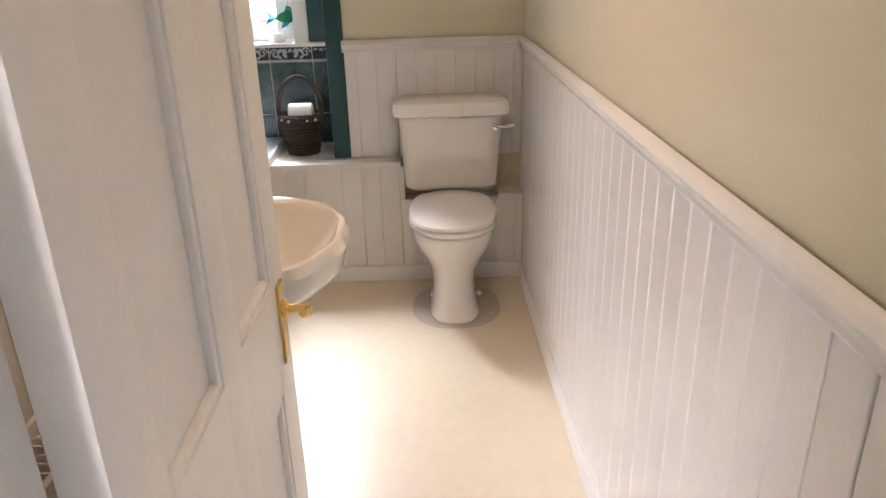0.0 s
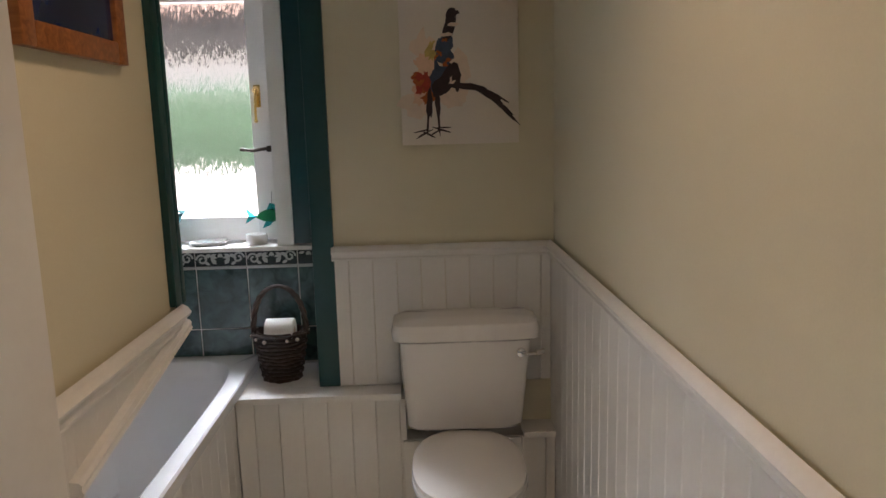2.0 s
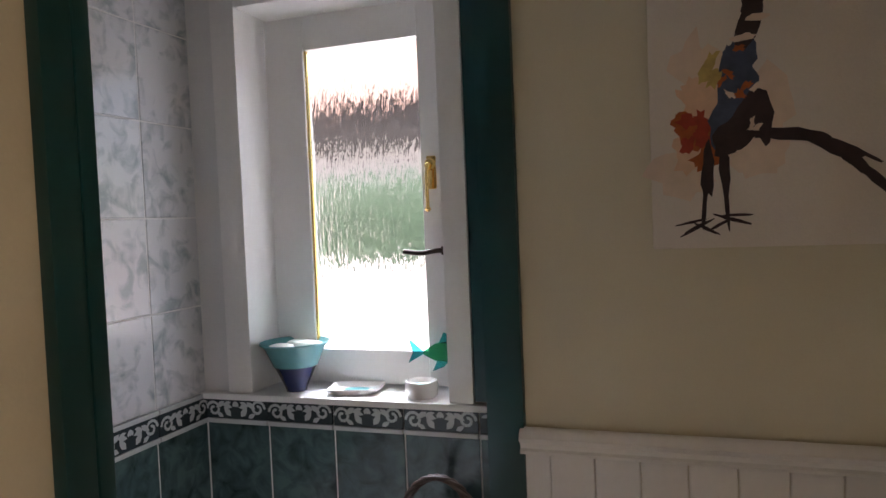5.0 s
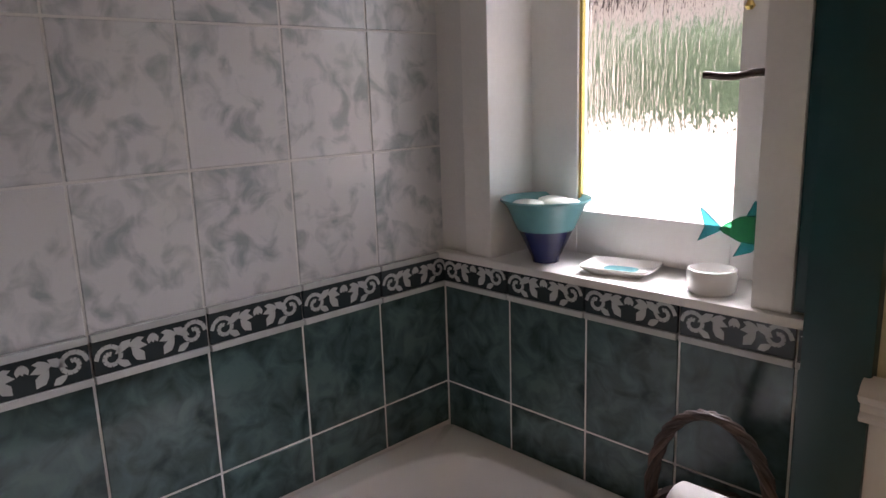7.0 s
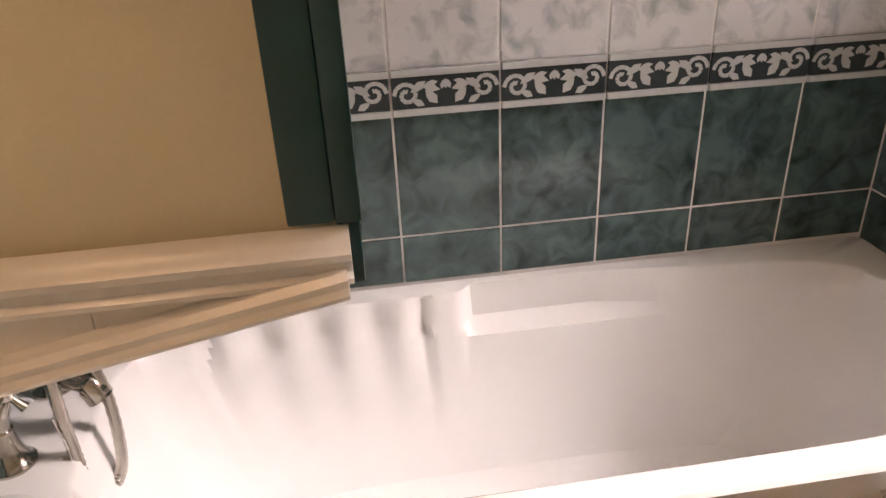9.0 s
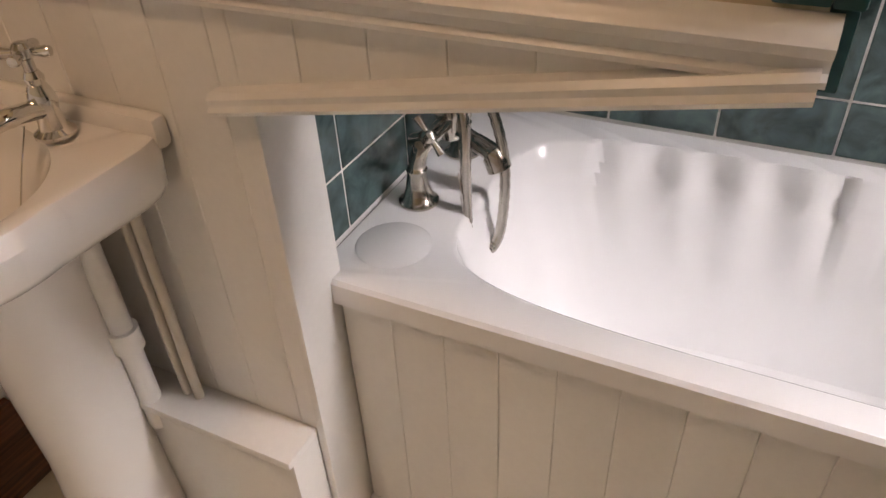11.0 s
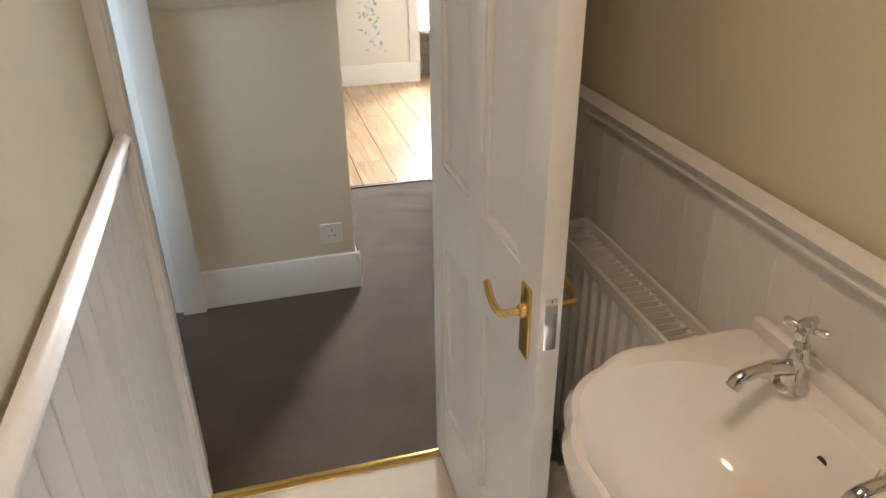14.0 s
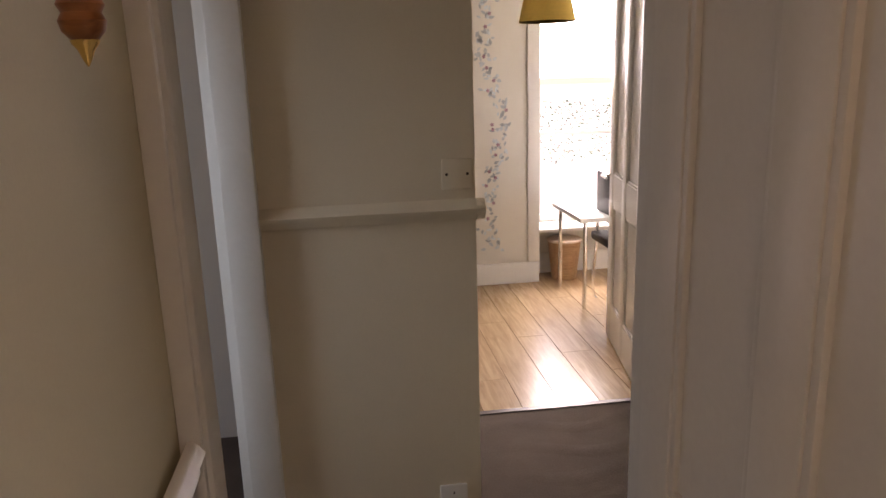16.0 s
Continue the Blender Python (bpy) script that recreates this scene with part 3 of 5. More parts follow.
lathe(bm, [(0.004, -0.008), (0.009, -0.002), (0.004, 0.008)], (-1.108, YC - 0.03, 1.533), 12)
part("handle", bm, BRASS, catch)
bm = bmesh.new()
tube(bm, bend([(-1.042, YC - 0.03, 1.423), (-1.085, YC - 0.045, 1.423), (-1.125, YC - 0.05, 1.418), (-1.173, YC - 0.05, 1.423)]), 0.0065)
box(bm, -1.072, -1.040, YC - 0.045, YC + 0.002, 1.411, 1.435, 0.004)
part("stay", bm, DARKMETAL, window_1, "dark casement stay bar")


# ---- wainscot boards ----
def boards(parent, axis, a, b, fixed, z0, z1, face, pitch=0.0855, start=0.0, gap=0.0014, ease=0.0022):
    """Upright tongue-and-groove boards on a wall from a to b along axis."""
    lo, hi = min(a, b), max(a, b)
    p = lo - start
    while p < hi - 0.004:
        q0, q1 = max(p, lo), min(p + pitch, hi)
        if q1 - q0 > 0.008:
            w = q1 - q0 - gap
            mid, zm, dz = (q0 + q1) / 2, (z0 + z1) / 2, z1 - z0
            if axis == "y":
                piece("board", (0.012, w, dz), WHITE, parent, (fixed + face * 0.006, mid, zm), ease)
            else:
                piece("board", (w, 0.012, dz), WHITE, parent, (mid, fixed + face * 0.006, zm), ease)
        p += pitch


boards(wall_right, "y", 0.0, YD + 0.076, 0.0, 0.0, zd + 0.004, -1, gap=0.0045, ease=0.0016)
boards(wall_far, "x", -0.788, -0.012, 0.0, LEDGE, zd + 0.004, -1, 0.0855, 0.03)
boards(wall_left, "y", YD, YJ, XW, 0.0, zd + 0.004, 1, gap=0.0003, ease=0.0011)
k = 0
while YJ + k * 0.0855 < YE - 0.01:
    a, b = YJ + k * 0.0855, min(YJ + (k + 1) * 0.0855, YE)
    za = HEAD + (HEAD2 - HEAD) * (a - YJ) / (YE - YJ)
    zb = HEAD + (HEAD2 - HEAD) * (b - YJ) / (YE - YJ)
    bm = bmesh.new()
    loft(bm, [[(x, a + 0.0003, za), (x, b - 0.0003, zb), (x, b - 0.0003, max(zd + 0.004, zb + 0.002)), (x, a + 0.0003, zd + 0.004)] for x in (XW, XW + 0.012)])
    bmesh.ops.bevel(bm, geom=list(bm.edges), offset=0.0011, segments=1, affect="EDGES")
    ob = new("board", finish("board", bm, WHITE, False))
    ob.parent = wall_left
    k += 1


panel_far = structure("panel_ledge", [(-1.144, -0.012, -0.0895, -0.0885, 0.001, LOW - 0.023)], WHITE, "white tongue-and-groove front of the boxed ledge")
boards(panel_far, "x", -1.144, -0.56, -0.0895, 0.0, LEDGE - 0.025, -1, 0.0855, 0.02)
boards(panel_far, "x", -0.56, -0.012, -0.0895, 0.0, LOW - 0.023, -1)
bath_panel = structure("panel_bath", [(-1.159, -1.1575, YJ + 0.016, -0.09, 0.0, RIM - 0.045)], WHITE, "white tongue-and-groove bath panel")
boards(bath_panel, "y", YJ + 0.016, -0.102, -1.1575, 0.0, RIM - 0.045, 1, 0.0855, gap=0.0003, ease=0.0012)

# ---- tiles ----
TWD, THT, GAP, BH = 0.2, 0.246, 0.0045, 0.080
Z1 = RIM + 0.108            # top of the cut course
Z2 = Z1 + THT              # underside of the border
Z3 = Z2 + BH


def tile_wall(parent, axis, lo, hi, fixed, face, first, top, low):
    courses = [(low, Z1, DARK_TILE), (Z1, Z2, DARK_TILE)]
    z = Z3
    while z < top - 0.01:
        courses.append((z, min(z + THT, top), LIGHT_TILE))
        z += THT
    p = first
    while p > lo:
        p -= TWD
    while p < hi - 0.005:
        a, b = max(p, lo), min(p + TWD, hi)
        if b - a > 0.01:
            for z0, z1, mat in courses:
                if z1 - z0 > 0.01:
                    s = (0.004, b - a - GAP, z1 - z0 - GAP) if axis == "y" else (b - a - GAP, 0.004, z1 - z0 - GAP)
                    mid = (fixed, (a + b) / 2, (z0 + z1) / 2) if axis == "y" else ((a + b) / 2, fixed, (z0 + z1) / 2)
                    piece("tile", s, mat, parent, mid, 0.0012)
            if top >= Z3 - 0.01:
                border_tile(parent, axis, a, b, fixed, face)
        p += TWD


def curl(bm, put, u, v, r, turns, hand, thick):
    """A scroll: a thin spiral band raised from the tile."""
    pts = []
    for k in range(15):
        t = k / 14
        ang = hand * turns * 2 * math.pi * t + (0 if hand > 0 else math.pi)
        pts.append((u + r * (1 - 0.75 * t) * math.cos(ang), v + r * (1 - 0.75 * t) * math.sin(ang)))
    for (u0, v0), (u1, v1) in zip(pts, pts[1:]):
        d = Vector((u1 - u0, v1 - v0)).normalized() * thick
        q = [(u0 - d.y, v0 + d.x), (u0 + d.y, v0 - d.x), (u1 + d.y, v1 - d.x), (u1 - d.y, v1 + d.x)]
        bm.faces.new([bm.verts.new(put(*c)) for c in q])


def leaf_shape(bm, put, u, v, ang, length, width):
    q = [(0, 0), (0.35, 0.5), (0.7, 0.38), (1, 0), (0.7, -0.38), (0.35, -0.5)]
    c, s = math.cos(ang), math.sin(ang)
    bm.faces.new([bm.verts.new(put(u + (a * length) * c - (b * width) * s, v + (a * length) * s + (b * width) * c)) for a, b in q])


def border_tile(parent, axis, a, b, fixed, face):
    """A charcoal tile with raised white scrolls between two white ropes."""
    w = b - a - GAP
    key = ("border", axis, face, round(w, 3))
    if key not in pieces:
        def put_at(depth):
            return lambda u, v: Vector((face * depth, u, v)) if axis == "y" else Vector((u, face * depth, v))
        base, raised = bmesh.new(), bmesh.new()
        t = 0.010
        def slab(bm, z0, z1, d):
            if axis == "y":
                box(bm, *sorted((0, face * d)), -w / 2, w / 2, z0, z1, 0.001)
            else:
                box(bm, -w / 2, w / 2, *sorted((0, face * d)), z0, z1, 0.001)
        slab(base, -0.029, 0.029, 0.008)
        for z0 in (-0.0415, 0.0295):
            slab(raised, z0, z0 + 0.012, 0.012)
        put = put_at(0.0092)
        for k in (-1, 1):
            for u in (0.062,):
                if u + 0.02 < w / 2:
                    curl(raised, put, k * 0.071, 0.003 * k, 0.023, 1.3, k, 0.0038)
            for u, v, an, ln, wd in ((0.016, -0.022, 0.9, 0.034, 0.018), (0.036, 0.020, -0.6, 0.034, 0.015), (0.010, 0.003, 0.25, 0.036, 0.013), (0.040, -0.024, 0.5, 0.026, 0.013), (0.014, 0.018, -0.2, 0.026, 0.010)):
                if u + ln < w / 2:
                    leaf_shape(raised, put, k * u, v, an if k > 0 else math.pi - an, ln, wd)
        for u in (-0.008, 0.0, 0.008):
            leaf_shape(raised, put, u, 0.004, math.pi / 2 + u * 40, 0.018, 0.009)
        pieces[key] = (finish("border_tile", base, BORDER, False), finish("border_relief", raised, RELIEF, False))
    for name, me in zip(("border_tile", "border_relief"), pieces[key]):
        ob = new(name, me)
        ob.parent = parent
        ob.location = (fixed, (a + b) / 2, (Z2 + Z3) / 2) if axis == "y" else ((a + b) / 2, fixed, (Z2 + Z3) / 2)


tile_wall(wall_tile_long, "y", YTAP, YT, XT, 1, 0.080, CH, RIM + 0.003)
tile_wall(wall_tile_tap, "x", XT, XW - WT, YTAP, 1, XT + 0.11, CH, RIM + 0.003)
tile_wall(wall_window, "x", XT, -0.873, YT, -1, XT + 0.203, Z3, LEDGE + 0.003)
structure("trim_tile_end", [(-0.872, -0.861, YT - 0.012, YT, LEDGE, Z3)], RELIEF, "white plastic tile edging strip")

# ---- bath ----
bath = thing("bathtub", "white acrylic bathtub with moulded armrests set behind a panel", "bathtub", (-1.43, -0.57, 0.0))
BX0, BX1, BY0, BY1 = XT + 0.001, -1.130, YTAP + 0.001, YT - 0.001
bcx, bcy, hx, hy = (BX0 + BX1) / 2, (BY0 + BY1) / 2, (BX1 - BX0) / 2, (BY1 - BY0) / 2
N = 360


def bath_ring(a, b, z, power, cy=0.0, flute=0.0, arm=0.0):
    out = []
    for i in range(N):
        t = 2 * math.pi * i / N
        c, s = math.cos(t), math.sin(t)
        k = (abs(c) ** power + abs(s) ** power) ** (-1 / power)
        x, y = a * c * k, b * s * k
        yy = bcy + cy + y
        if c < -0.15:                                   # far long side: four flutes, then a scooped armrest
            if flute and -1.12 < yy < -0.68:
                x -= 2.0 * flute * 0.5 * (1 + math.cos(2 * math.pi * (yy + 1.12) / 0.11))
            if arm and -0.62 < yy < -0.12:
                f = min(1.0, (yy + 0.62) / 0.03) * max(0.0, min(1.0, (-0.12 - yy) / 0.22))
                x -= 2.2 * arm * f
        out.append(Vector((bcx + x, yy, z)))
    return out


def square_ring(z, grow=0.0):
    return bath_ring(hx + grow, hy + grow, z, 60)


bm = bmesh.new()
cy = 0.045
rings = [square_ring(RIM - 0.042), square_ring(RIM - 0.006, 0.0), square_ring(RIM, -0.006),
         bath_ring(hx - 0.052, hy - 0.105, RIM - 0.001, 5, cy, 0.0, 0.012), bath_ring(hx - 0.060, hy - 0.113, RIM - 0.007, 5, cy, 0.006, 0.016),
         bath_ring(hx - 0.075, hy - 0.125, RIM - 0.05, 5, cy, 0.014, 0.018), bath_ring(hx - 0.082, hy - 0.135, RIM - 0.068, 5, cy, 0.012, 0.020), bath_ring(hx - 0.088, hy - 0.145, RIM - 0.085, 4.8, cy, 0.006, 0.0),
         bath_ring(hx - 0.105, hy - 0.19, RIM - 0.20, 4.5, cy - 0.005, 0.001, 0.0), bath_ring(hx - 0.12, hy - 0.23, RIM - 0.32, 4, cy - 0.01, 0.0, 0.0),
         bath_ring(hx - 0.15, hy - 0.28, RIM - 0.385, 3.6, cy - 0.02), bath_ring(hx - 0.20, hy - 0.36, RIM - 0.405, 3.2, cy - 0.02), bath_ring(0.04, 0.2, RIM - 0.412, 2.5, cy - 0.03)]
loft(bm, rings, False, True)
part("tub", bm, ACRYLIC, bath)
for gy in (-1.30,):
    bm = bmesh.new()
    lathe(bm, [(0.0, 0.0), (0.060, 0.0005), (0.056, 0.003), (0.0, 0.004)], (-1.245, -1.315, RIM), 28)
    part("soap_rest", bm, ACRYLIC, bath, "round moulded soap rest in the bath corner")
bm = bmesh.new()
lathe(bm, [(0.0, -0.004), (0.031, -0.002), (0.033, 0.003), (0.026, 0.006), (0.012, 0.004), (0.0, 0.005)], (-1.36, -1.262, RIM - 0.10), 24, "y")
part("overflow", bm, CHROME, bath, "round chrome bath overflow")
bm = bmesh.new()
lathe(bm, [(0.0, 0.004), (0.035, 0.004), (0.037, 0.001), (0.037, -0.002)], (-1.40, -1.02, RIM - 0.409), 24)
part("waste", bm, CHROME, bath)
bm = bmesh.new()
tube(bm, bend([(-1.36, -1.255, RIM - 0.07), (-1.362, -1.25, 0.62), (-1.37, -1.26, 0.68)]), 0.0012, 6)
part("chain", bm, CHROME, bath, "thin bead plug chain")

# mixer with telephone shower
mixer = thing("bath_mixer_tap", "old-style chrome bath mixer with cross heads and shower hose", "bath tap", (-1.46, -1.33, RIM))
mx, my, mz = -1.46, -1.335, RIM
for k in (-1, 1):
    bm = bmesh.new()
    lathe(bm, [(0.0, 0.0), (0.034, 0.0), (0.034, 0.004), (0.026, 0.010), (0.020, 0.03), (0.016, 0.055), (0.018, 0.062), (0.013, 0.07), (0.0, 0.07)], (mx + k * 0.09, my, mz), 20)
    tube(bm, bend([(mx + k * 0.09, my, mz + 0.06), (mx + k * 0.088, my + 0.01, mz + 0.10), (mx + k * 0.05, my + 0.02, mz + 0.115), (mx, my + 0.02, mz + 0.115)]), 0.014)
    part("pillar", bm, NICKEL, mixer, "flared chrome pillar leg")
    bm = bmesh.new()
    c = Vector((mx + k * 0.09, my, mz + 0.115))
    tube(bm, [c, c + Vector((k * 0.02, 0.03, 0.02))], 0.012)
    tip = c + Vector((k * 0.025, 0.04, 0.028))
    for d in (Vector((0.0, 0.020, -0.028)), Vector((0.034, 0.0, 0.0))):
        tube(bm, [tip - d, tip - d * 0.5, tip + d * 0.5, tip + d], [0.0075, 0.005, 0.005, 0.0075])
    lathe(bm, [(0.0, -0.012), (0.012, -0.008), (0.013, 0.0), (0.008, 0.008), (0.0, 0.01)], tip, 14)
    part("cross_handle", bm, NICKEL, mixer, "chrome cross-head tap handle")
bm = bmesh.new()
lathe(bm, [(0.0, -0.03), (0.018, -0.03), (0.024, -0.01), (0.026, 0.02), (0.018, 0.04), (0.014, 0.09), (0.018, 0.10), (0.010, 0.13), (0.0, 0.135)], (mx, my + 0.02, mz + 0.11), 20)
part("body", bm, NICKEL, mixer)
bm = bmesh.new()
tube(bm, bend([(mx, my + 0.03, mz + 0.10), (mx + 0.01, my + 0.07, mz + 0.085), (mx + 0.02, my + 0.105, mz + 0.075), (mx + 0.022, my + 0.118, mz + 0.05)]), [0.014] * 8 + [0.016] * 8 + [0.021] * 9, 14)
part("spout", bm, NICKEL, mixer, "bulbous chrome spout")
bm = bmesh.new()
hp = bend([(mx + 0.05, my + 0.05, mz + 0.21), (mx + 0.075, my + 0.08, mz + 0.15), (mx + 0.085, my + 0.085, mz + 0.03), (mx + 0.095, my + 0.095, mz - 0.05), (mx + 0.075, my + 0.115, mz - 0.085),
           (mx + 0.045, my + 0.13, mz - 0.05), (mx + 0.02, my + 0.125, mz + 0.07), (mx + 0.015, my + 0.09, mz + 0.18), (mx + 0.02, my + 0.05, mz + 0.23)], 14)
tube(bm, hp, [0.0085 + 0.0012 * (i % 2) for i in range(len(hp))], 10)
part("hose", bm, NICKEL, mixer, "ribbed chrome shower hose")
bm = bmesh.new()
tube(bm, bend([(mx, my + 0.02, mz + 0.235), (mx - 0.04, my + 0.05, mz + 0.245), (mx - 0.09, my + 0.10, mz + 0.25)]), 0.011)
lathe(bm, [(0.0, 0.0), (0.030, 0.0), (0.034, 0.006), (0.020, 0.03), (0.010, 0.04), (0.0, 0.04)], (mx - 0.10, my + 0.11, mz + 0.215), 20)
tube(bm, [(mx - 0.012, my + 0.04, mz + 0.20), (mx, my + 0.02, mz + 0.24)], 0.012)
part("shower_head", bm, NICKEL, mixer, "chrome handset resting in its cradle")

# ---- toilet ----
toilet = thing("toilet", "white ceramic close-coupled toilet with closed lid", "toilet", (-0.335, -0.35, 0.0))
tx = -0.335


def pan_ring(front, back, a, z, power=2.3):
    cyy, b = (front + back) / 2, (back - front) / 2
    out = []
    for p in oval(tx, cyy, a, b, z, 48, power):
        out.append(p)
    return out


bm = bmesh.new()
loft(bm, [pan_ring(-0.575, -0.14, 0.105, 0.0, 3.2), pan_ring(-0.58, -0.14, 0.107, 0.012, 3.2), pan_ring(-0.565, -0.14, 0.098, 0.035, 3), pan_ring(-0.545, -0.14, 0.090, 0.09, 2.8),
          pan_ring(-0.545, -0.13, 0.090, 0.15, 2.6), pan_ring(-0.565, -0.12, 0.102, 0.21, 2.4), pan_ring(-0.600, -0.11, 0.130, 0.27, 2.3), pan_ring(-0.632, -0.11, 0.158, 0.32, 2.3),
          pan_ring(-0.643, -0.10, 0.170, 0.36, 2.3), pan_ring(-0.645, -0.10, 0.172, 0.395, 2.3), pan_ring(-0.635, -0.11, 0.162, 0.405, 2.3)])
part("pan", bm, CERAMIC, toilet)
bm = bmesh.new()
loft(bm, [pan_ring(-0.650, -0.155, 0.176, 0.407, 2.4), pan_ring(-0.655, -0.150, 0.181, 0.413, 2.4), pan_ring(-0.654, -0.150, 0.180, 0.424, 2.4), pan_ring(-0.646, -0.155, 0.172, 0.428, 2.4)])
part("seat", bm, CERAMIC, toilet)
bm = bmesh.new()
loft(bm, [pan_ring(-0.645, -0.155, 0.172, 0.430, 2.4), pan_ring(-0.652, -0.150, 0.179, 0.434, 2.4), pan_ring(-0.650, -0.150, 0.177, 0.446, 2.4), pan_ring(-0.630, -0.165, 0.158, 0.453, 2.4), pan_ring(-0.52, -0.25, 0.07, 0.456, 2.2)])
part("lid", bm, CERAMIC, toilet)


def slab_ring(x0, x1, y0, y1, z, r=7.0, n=72, wave=0.0):
    out = []
    for i, p in enumerate(oval((x0 + x1) / 2, (y0 + y1) / 2, (x1 - x0) / 2, (y1 - y0) / 2, z, n, r)):
        if wave:
            p = p + Vector((0, -wave * abs(math.sin((p.x - x0) / (x1 - x0) * math.pi * 9)) * (1 if p.y < (y0 + y1) / 2 else 0), 0))
        out.append(p)
    return out


bm = bmesh.new()
loft(bm, [slab_ring(-0.515, -0.145, -0.170, -0.014, 0.455), slab_ring(-0.530, -0.130, -0.182, -0.014, 0.470), slab_ring(-0.540, -0.115, -0.190, -0.014, 0.62), slab_ring(-0.550, -0.100, -0.196, -0.014, 0.775)])
cistern = part("cistern", bm, CERAMIC, toilet)
bm = bmesh.new()
loft(bm, [slab_ring(-0.558, -0.090, -0.200, -0.014, 0.776, 7, 120), slab_ring(-0.572, -0.074, -0.210, -0.013, 0.786, 7, 120, 0.006), slab_ring(-0.576, -0.070, -0.213, -0.013, 0.812, 7, 120, 0.007), slab_ring(-0.570, -0.076, -0.205, -0.013, 0.838, 7, 120, 0.005),
          slab_ring(-0.545, -0.100, -0.185, -0.016, 0.848, 6, 120), slab_ring(-0.46, -0.19, -0.13, -0.06, 0.852, 3, 120)])
part("cistern_lid", bm, CERAMIC, toilet, "scalloped white cistern lid")
bm = bmesh.new()
lathe(bm, [(0.0, 0.0), (0.016, 0.0), (0.014, -0.012), (0.0, -0.014)], (-0.138, -0.193, 0.735), 16, "y")
tube(bm, bend([(-0.138, -0.205, 0.735), (-0.120, -0.215, 0.735), (-0.09, -0.213, 0.737), (-0.062, -0.208, 0.742)]), [0.007] * 8 + [0.006] * 8 + [0.009] * 9)
part("flush_lever", bm, CHROME, toilet, "chrome flush lever")
toilet.location.x -= 0.008
for k in (-1, 1):
    bm = bmesh.new()
    lathe(bm, [(0.0, 0.0), (0.012, 0.0), (0.012, 0.012), (0.0, 0.018)], (tx + k * 0.098, -0.42, 0.06), 12, "z")
    part("fixing_cap", bm, CERAMIC, toilet)

# ---- pedestal basin ----
basin = thing("pedestal_basin", "white ceramic basin with a scalloped edge on a pedestal", "basin", (-0.80, -1.748, 0.0))
by, bxc, BZ = -1.748, -0.800, 0.868


def basin_outline(z, grow, wave=0.0, n=120):
    """Straight at the wall, a scalloped bow at the front."""
    out = []
    for i in range(n):
        t = 2 * math.pi * i / n
        c, s = math.cos(t), math.sin(t)
        if c > -0.15:
            p = 2.25
            k = (abs(c) ** p + abs(s) ** p) ** (-1 / p)
            r = 1.0 + wave * (abs(math.sin(t * 6)) - 0.5)
            x, y = 0.243 * c * k * r, 0.258 * s * k * r
        else:
            p = 9
            k = (abs(c) ** p + abs(s) ** p) ** (-1 / p)
            x, y = 0.186 * c * k, 0.258 * s * k
        out.append(Vector((bxc + x + (grow if c > 0 else 0) * c, by + y + grow * s, z)))
    return out


def bowl_ring(a, b, z, dx=0.0, n=120):
    return oval(bxc + 0.045 + dx, by, a, b, z, n, 2.15)


bm = bmesh.new()
loft(bm, [oval(bxc - 0.03, by, 0.085, 0.10, 0.70, 120), oval(bxc - 0.02, by, 0.12, 0.145, 0.73, 120), basin_outline(0.755, -0.075), basin_outline(0.785, -0.022, 0.012), basin_outline(0.805, -0.004, 0.028),
          basin_outline(0.848, 0.004, 0.035), basin_outline(BZ, -0.006, 0.030), basin_outline(BZ + 0.002, -0.016, 0.015), bowl_ring(0.178, 0.216, BZ - 0.006), bowl_ring(0.168, 0.207, BZ - 0.022),
          bowl_ring(0.140, 0.185, BZ - 0.06, -0.004), bowl_ring(0.115, 0.15, BZ - 0.105, -0.012), bowl_ring(0.07, 0.09, BZ - 0.135, -0.03), bowl_ring(0.028, 0.030, BZ - 0.143, -0.045)], True, True)
part("bowl", bm, CERAMIC, basin)
bm = bmesh.new()
box(bm, -0.988, -0.962, by - 0.250, by + 0.250, BZ - 0.02, BZ + 0.024, 0.010)
part("upstand", bm, CERAMIC, basin)
bm = bmesh.new()
loft(bm, [oval(-0.857, by, 0.098, 0.092, 0.0, 48, 2.6), oval(-0.857, by, 0.100, 0.094, 0.012, 48, 2.6), oval(-0.860, by, 0.092, 0.086, 0.05, 48, 2.6), oval(-0.864, by, 0.082, 0.078, 0.3, 48, 2.5), oval(-0.864, by, 0.084, 0.082, 0.6, 48, 2.5),
          oval(-0.860, by, 0.095, 0.095, 0.72, 48, 2.4)])
part("pedestal", bm, CERAMIC, basin)
bm = bmesh.new()
lathe(bm, [(0.0, 0.0), (0.016, 0.0), (0.019, -0.001), (0.031, 0.002), (0.033, 0.0), (0.033, -0.004)], (-0.810, by, BZ - 0.139), 28)
part("waste", bm, NICKEL, basin, "tarnished metal waste ring")
bm = bmesh.new()
lathe(bm, [(0.0, 0.0018), (0.017, 0.0018), (0.017, -0.004)], (-0.810, by, BZ - 0.139), 24)
part("waste_hole", bm, DARKHOLE, basin, "dark waste hole")
bm = bmesh.new()
lathe(bm, [(0.0, 0.002), (0.010, 0.002), (0.011, 0.0)], (-0.9085, by, BZ - 0.052), 16, "x")
part("overflow_hole", bm, DARKHOLE, basin, "dark overflow hole")


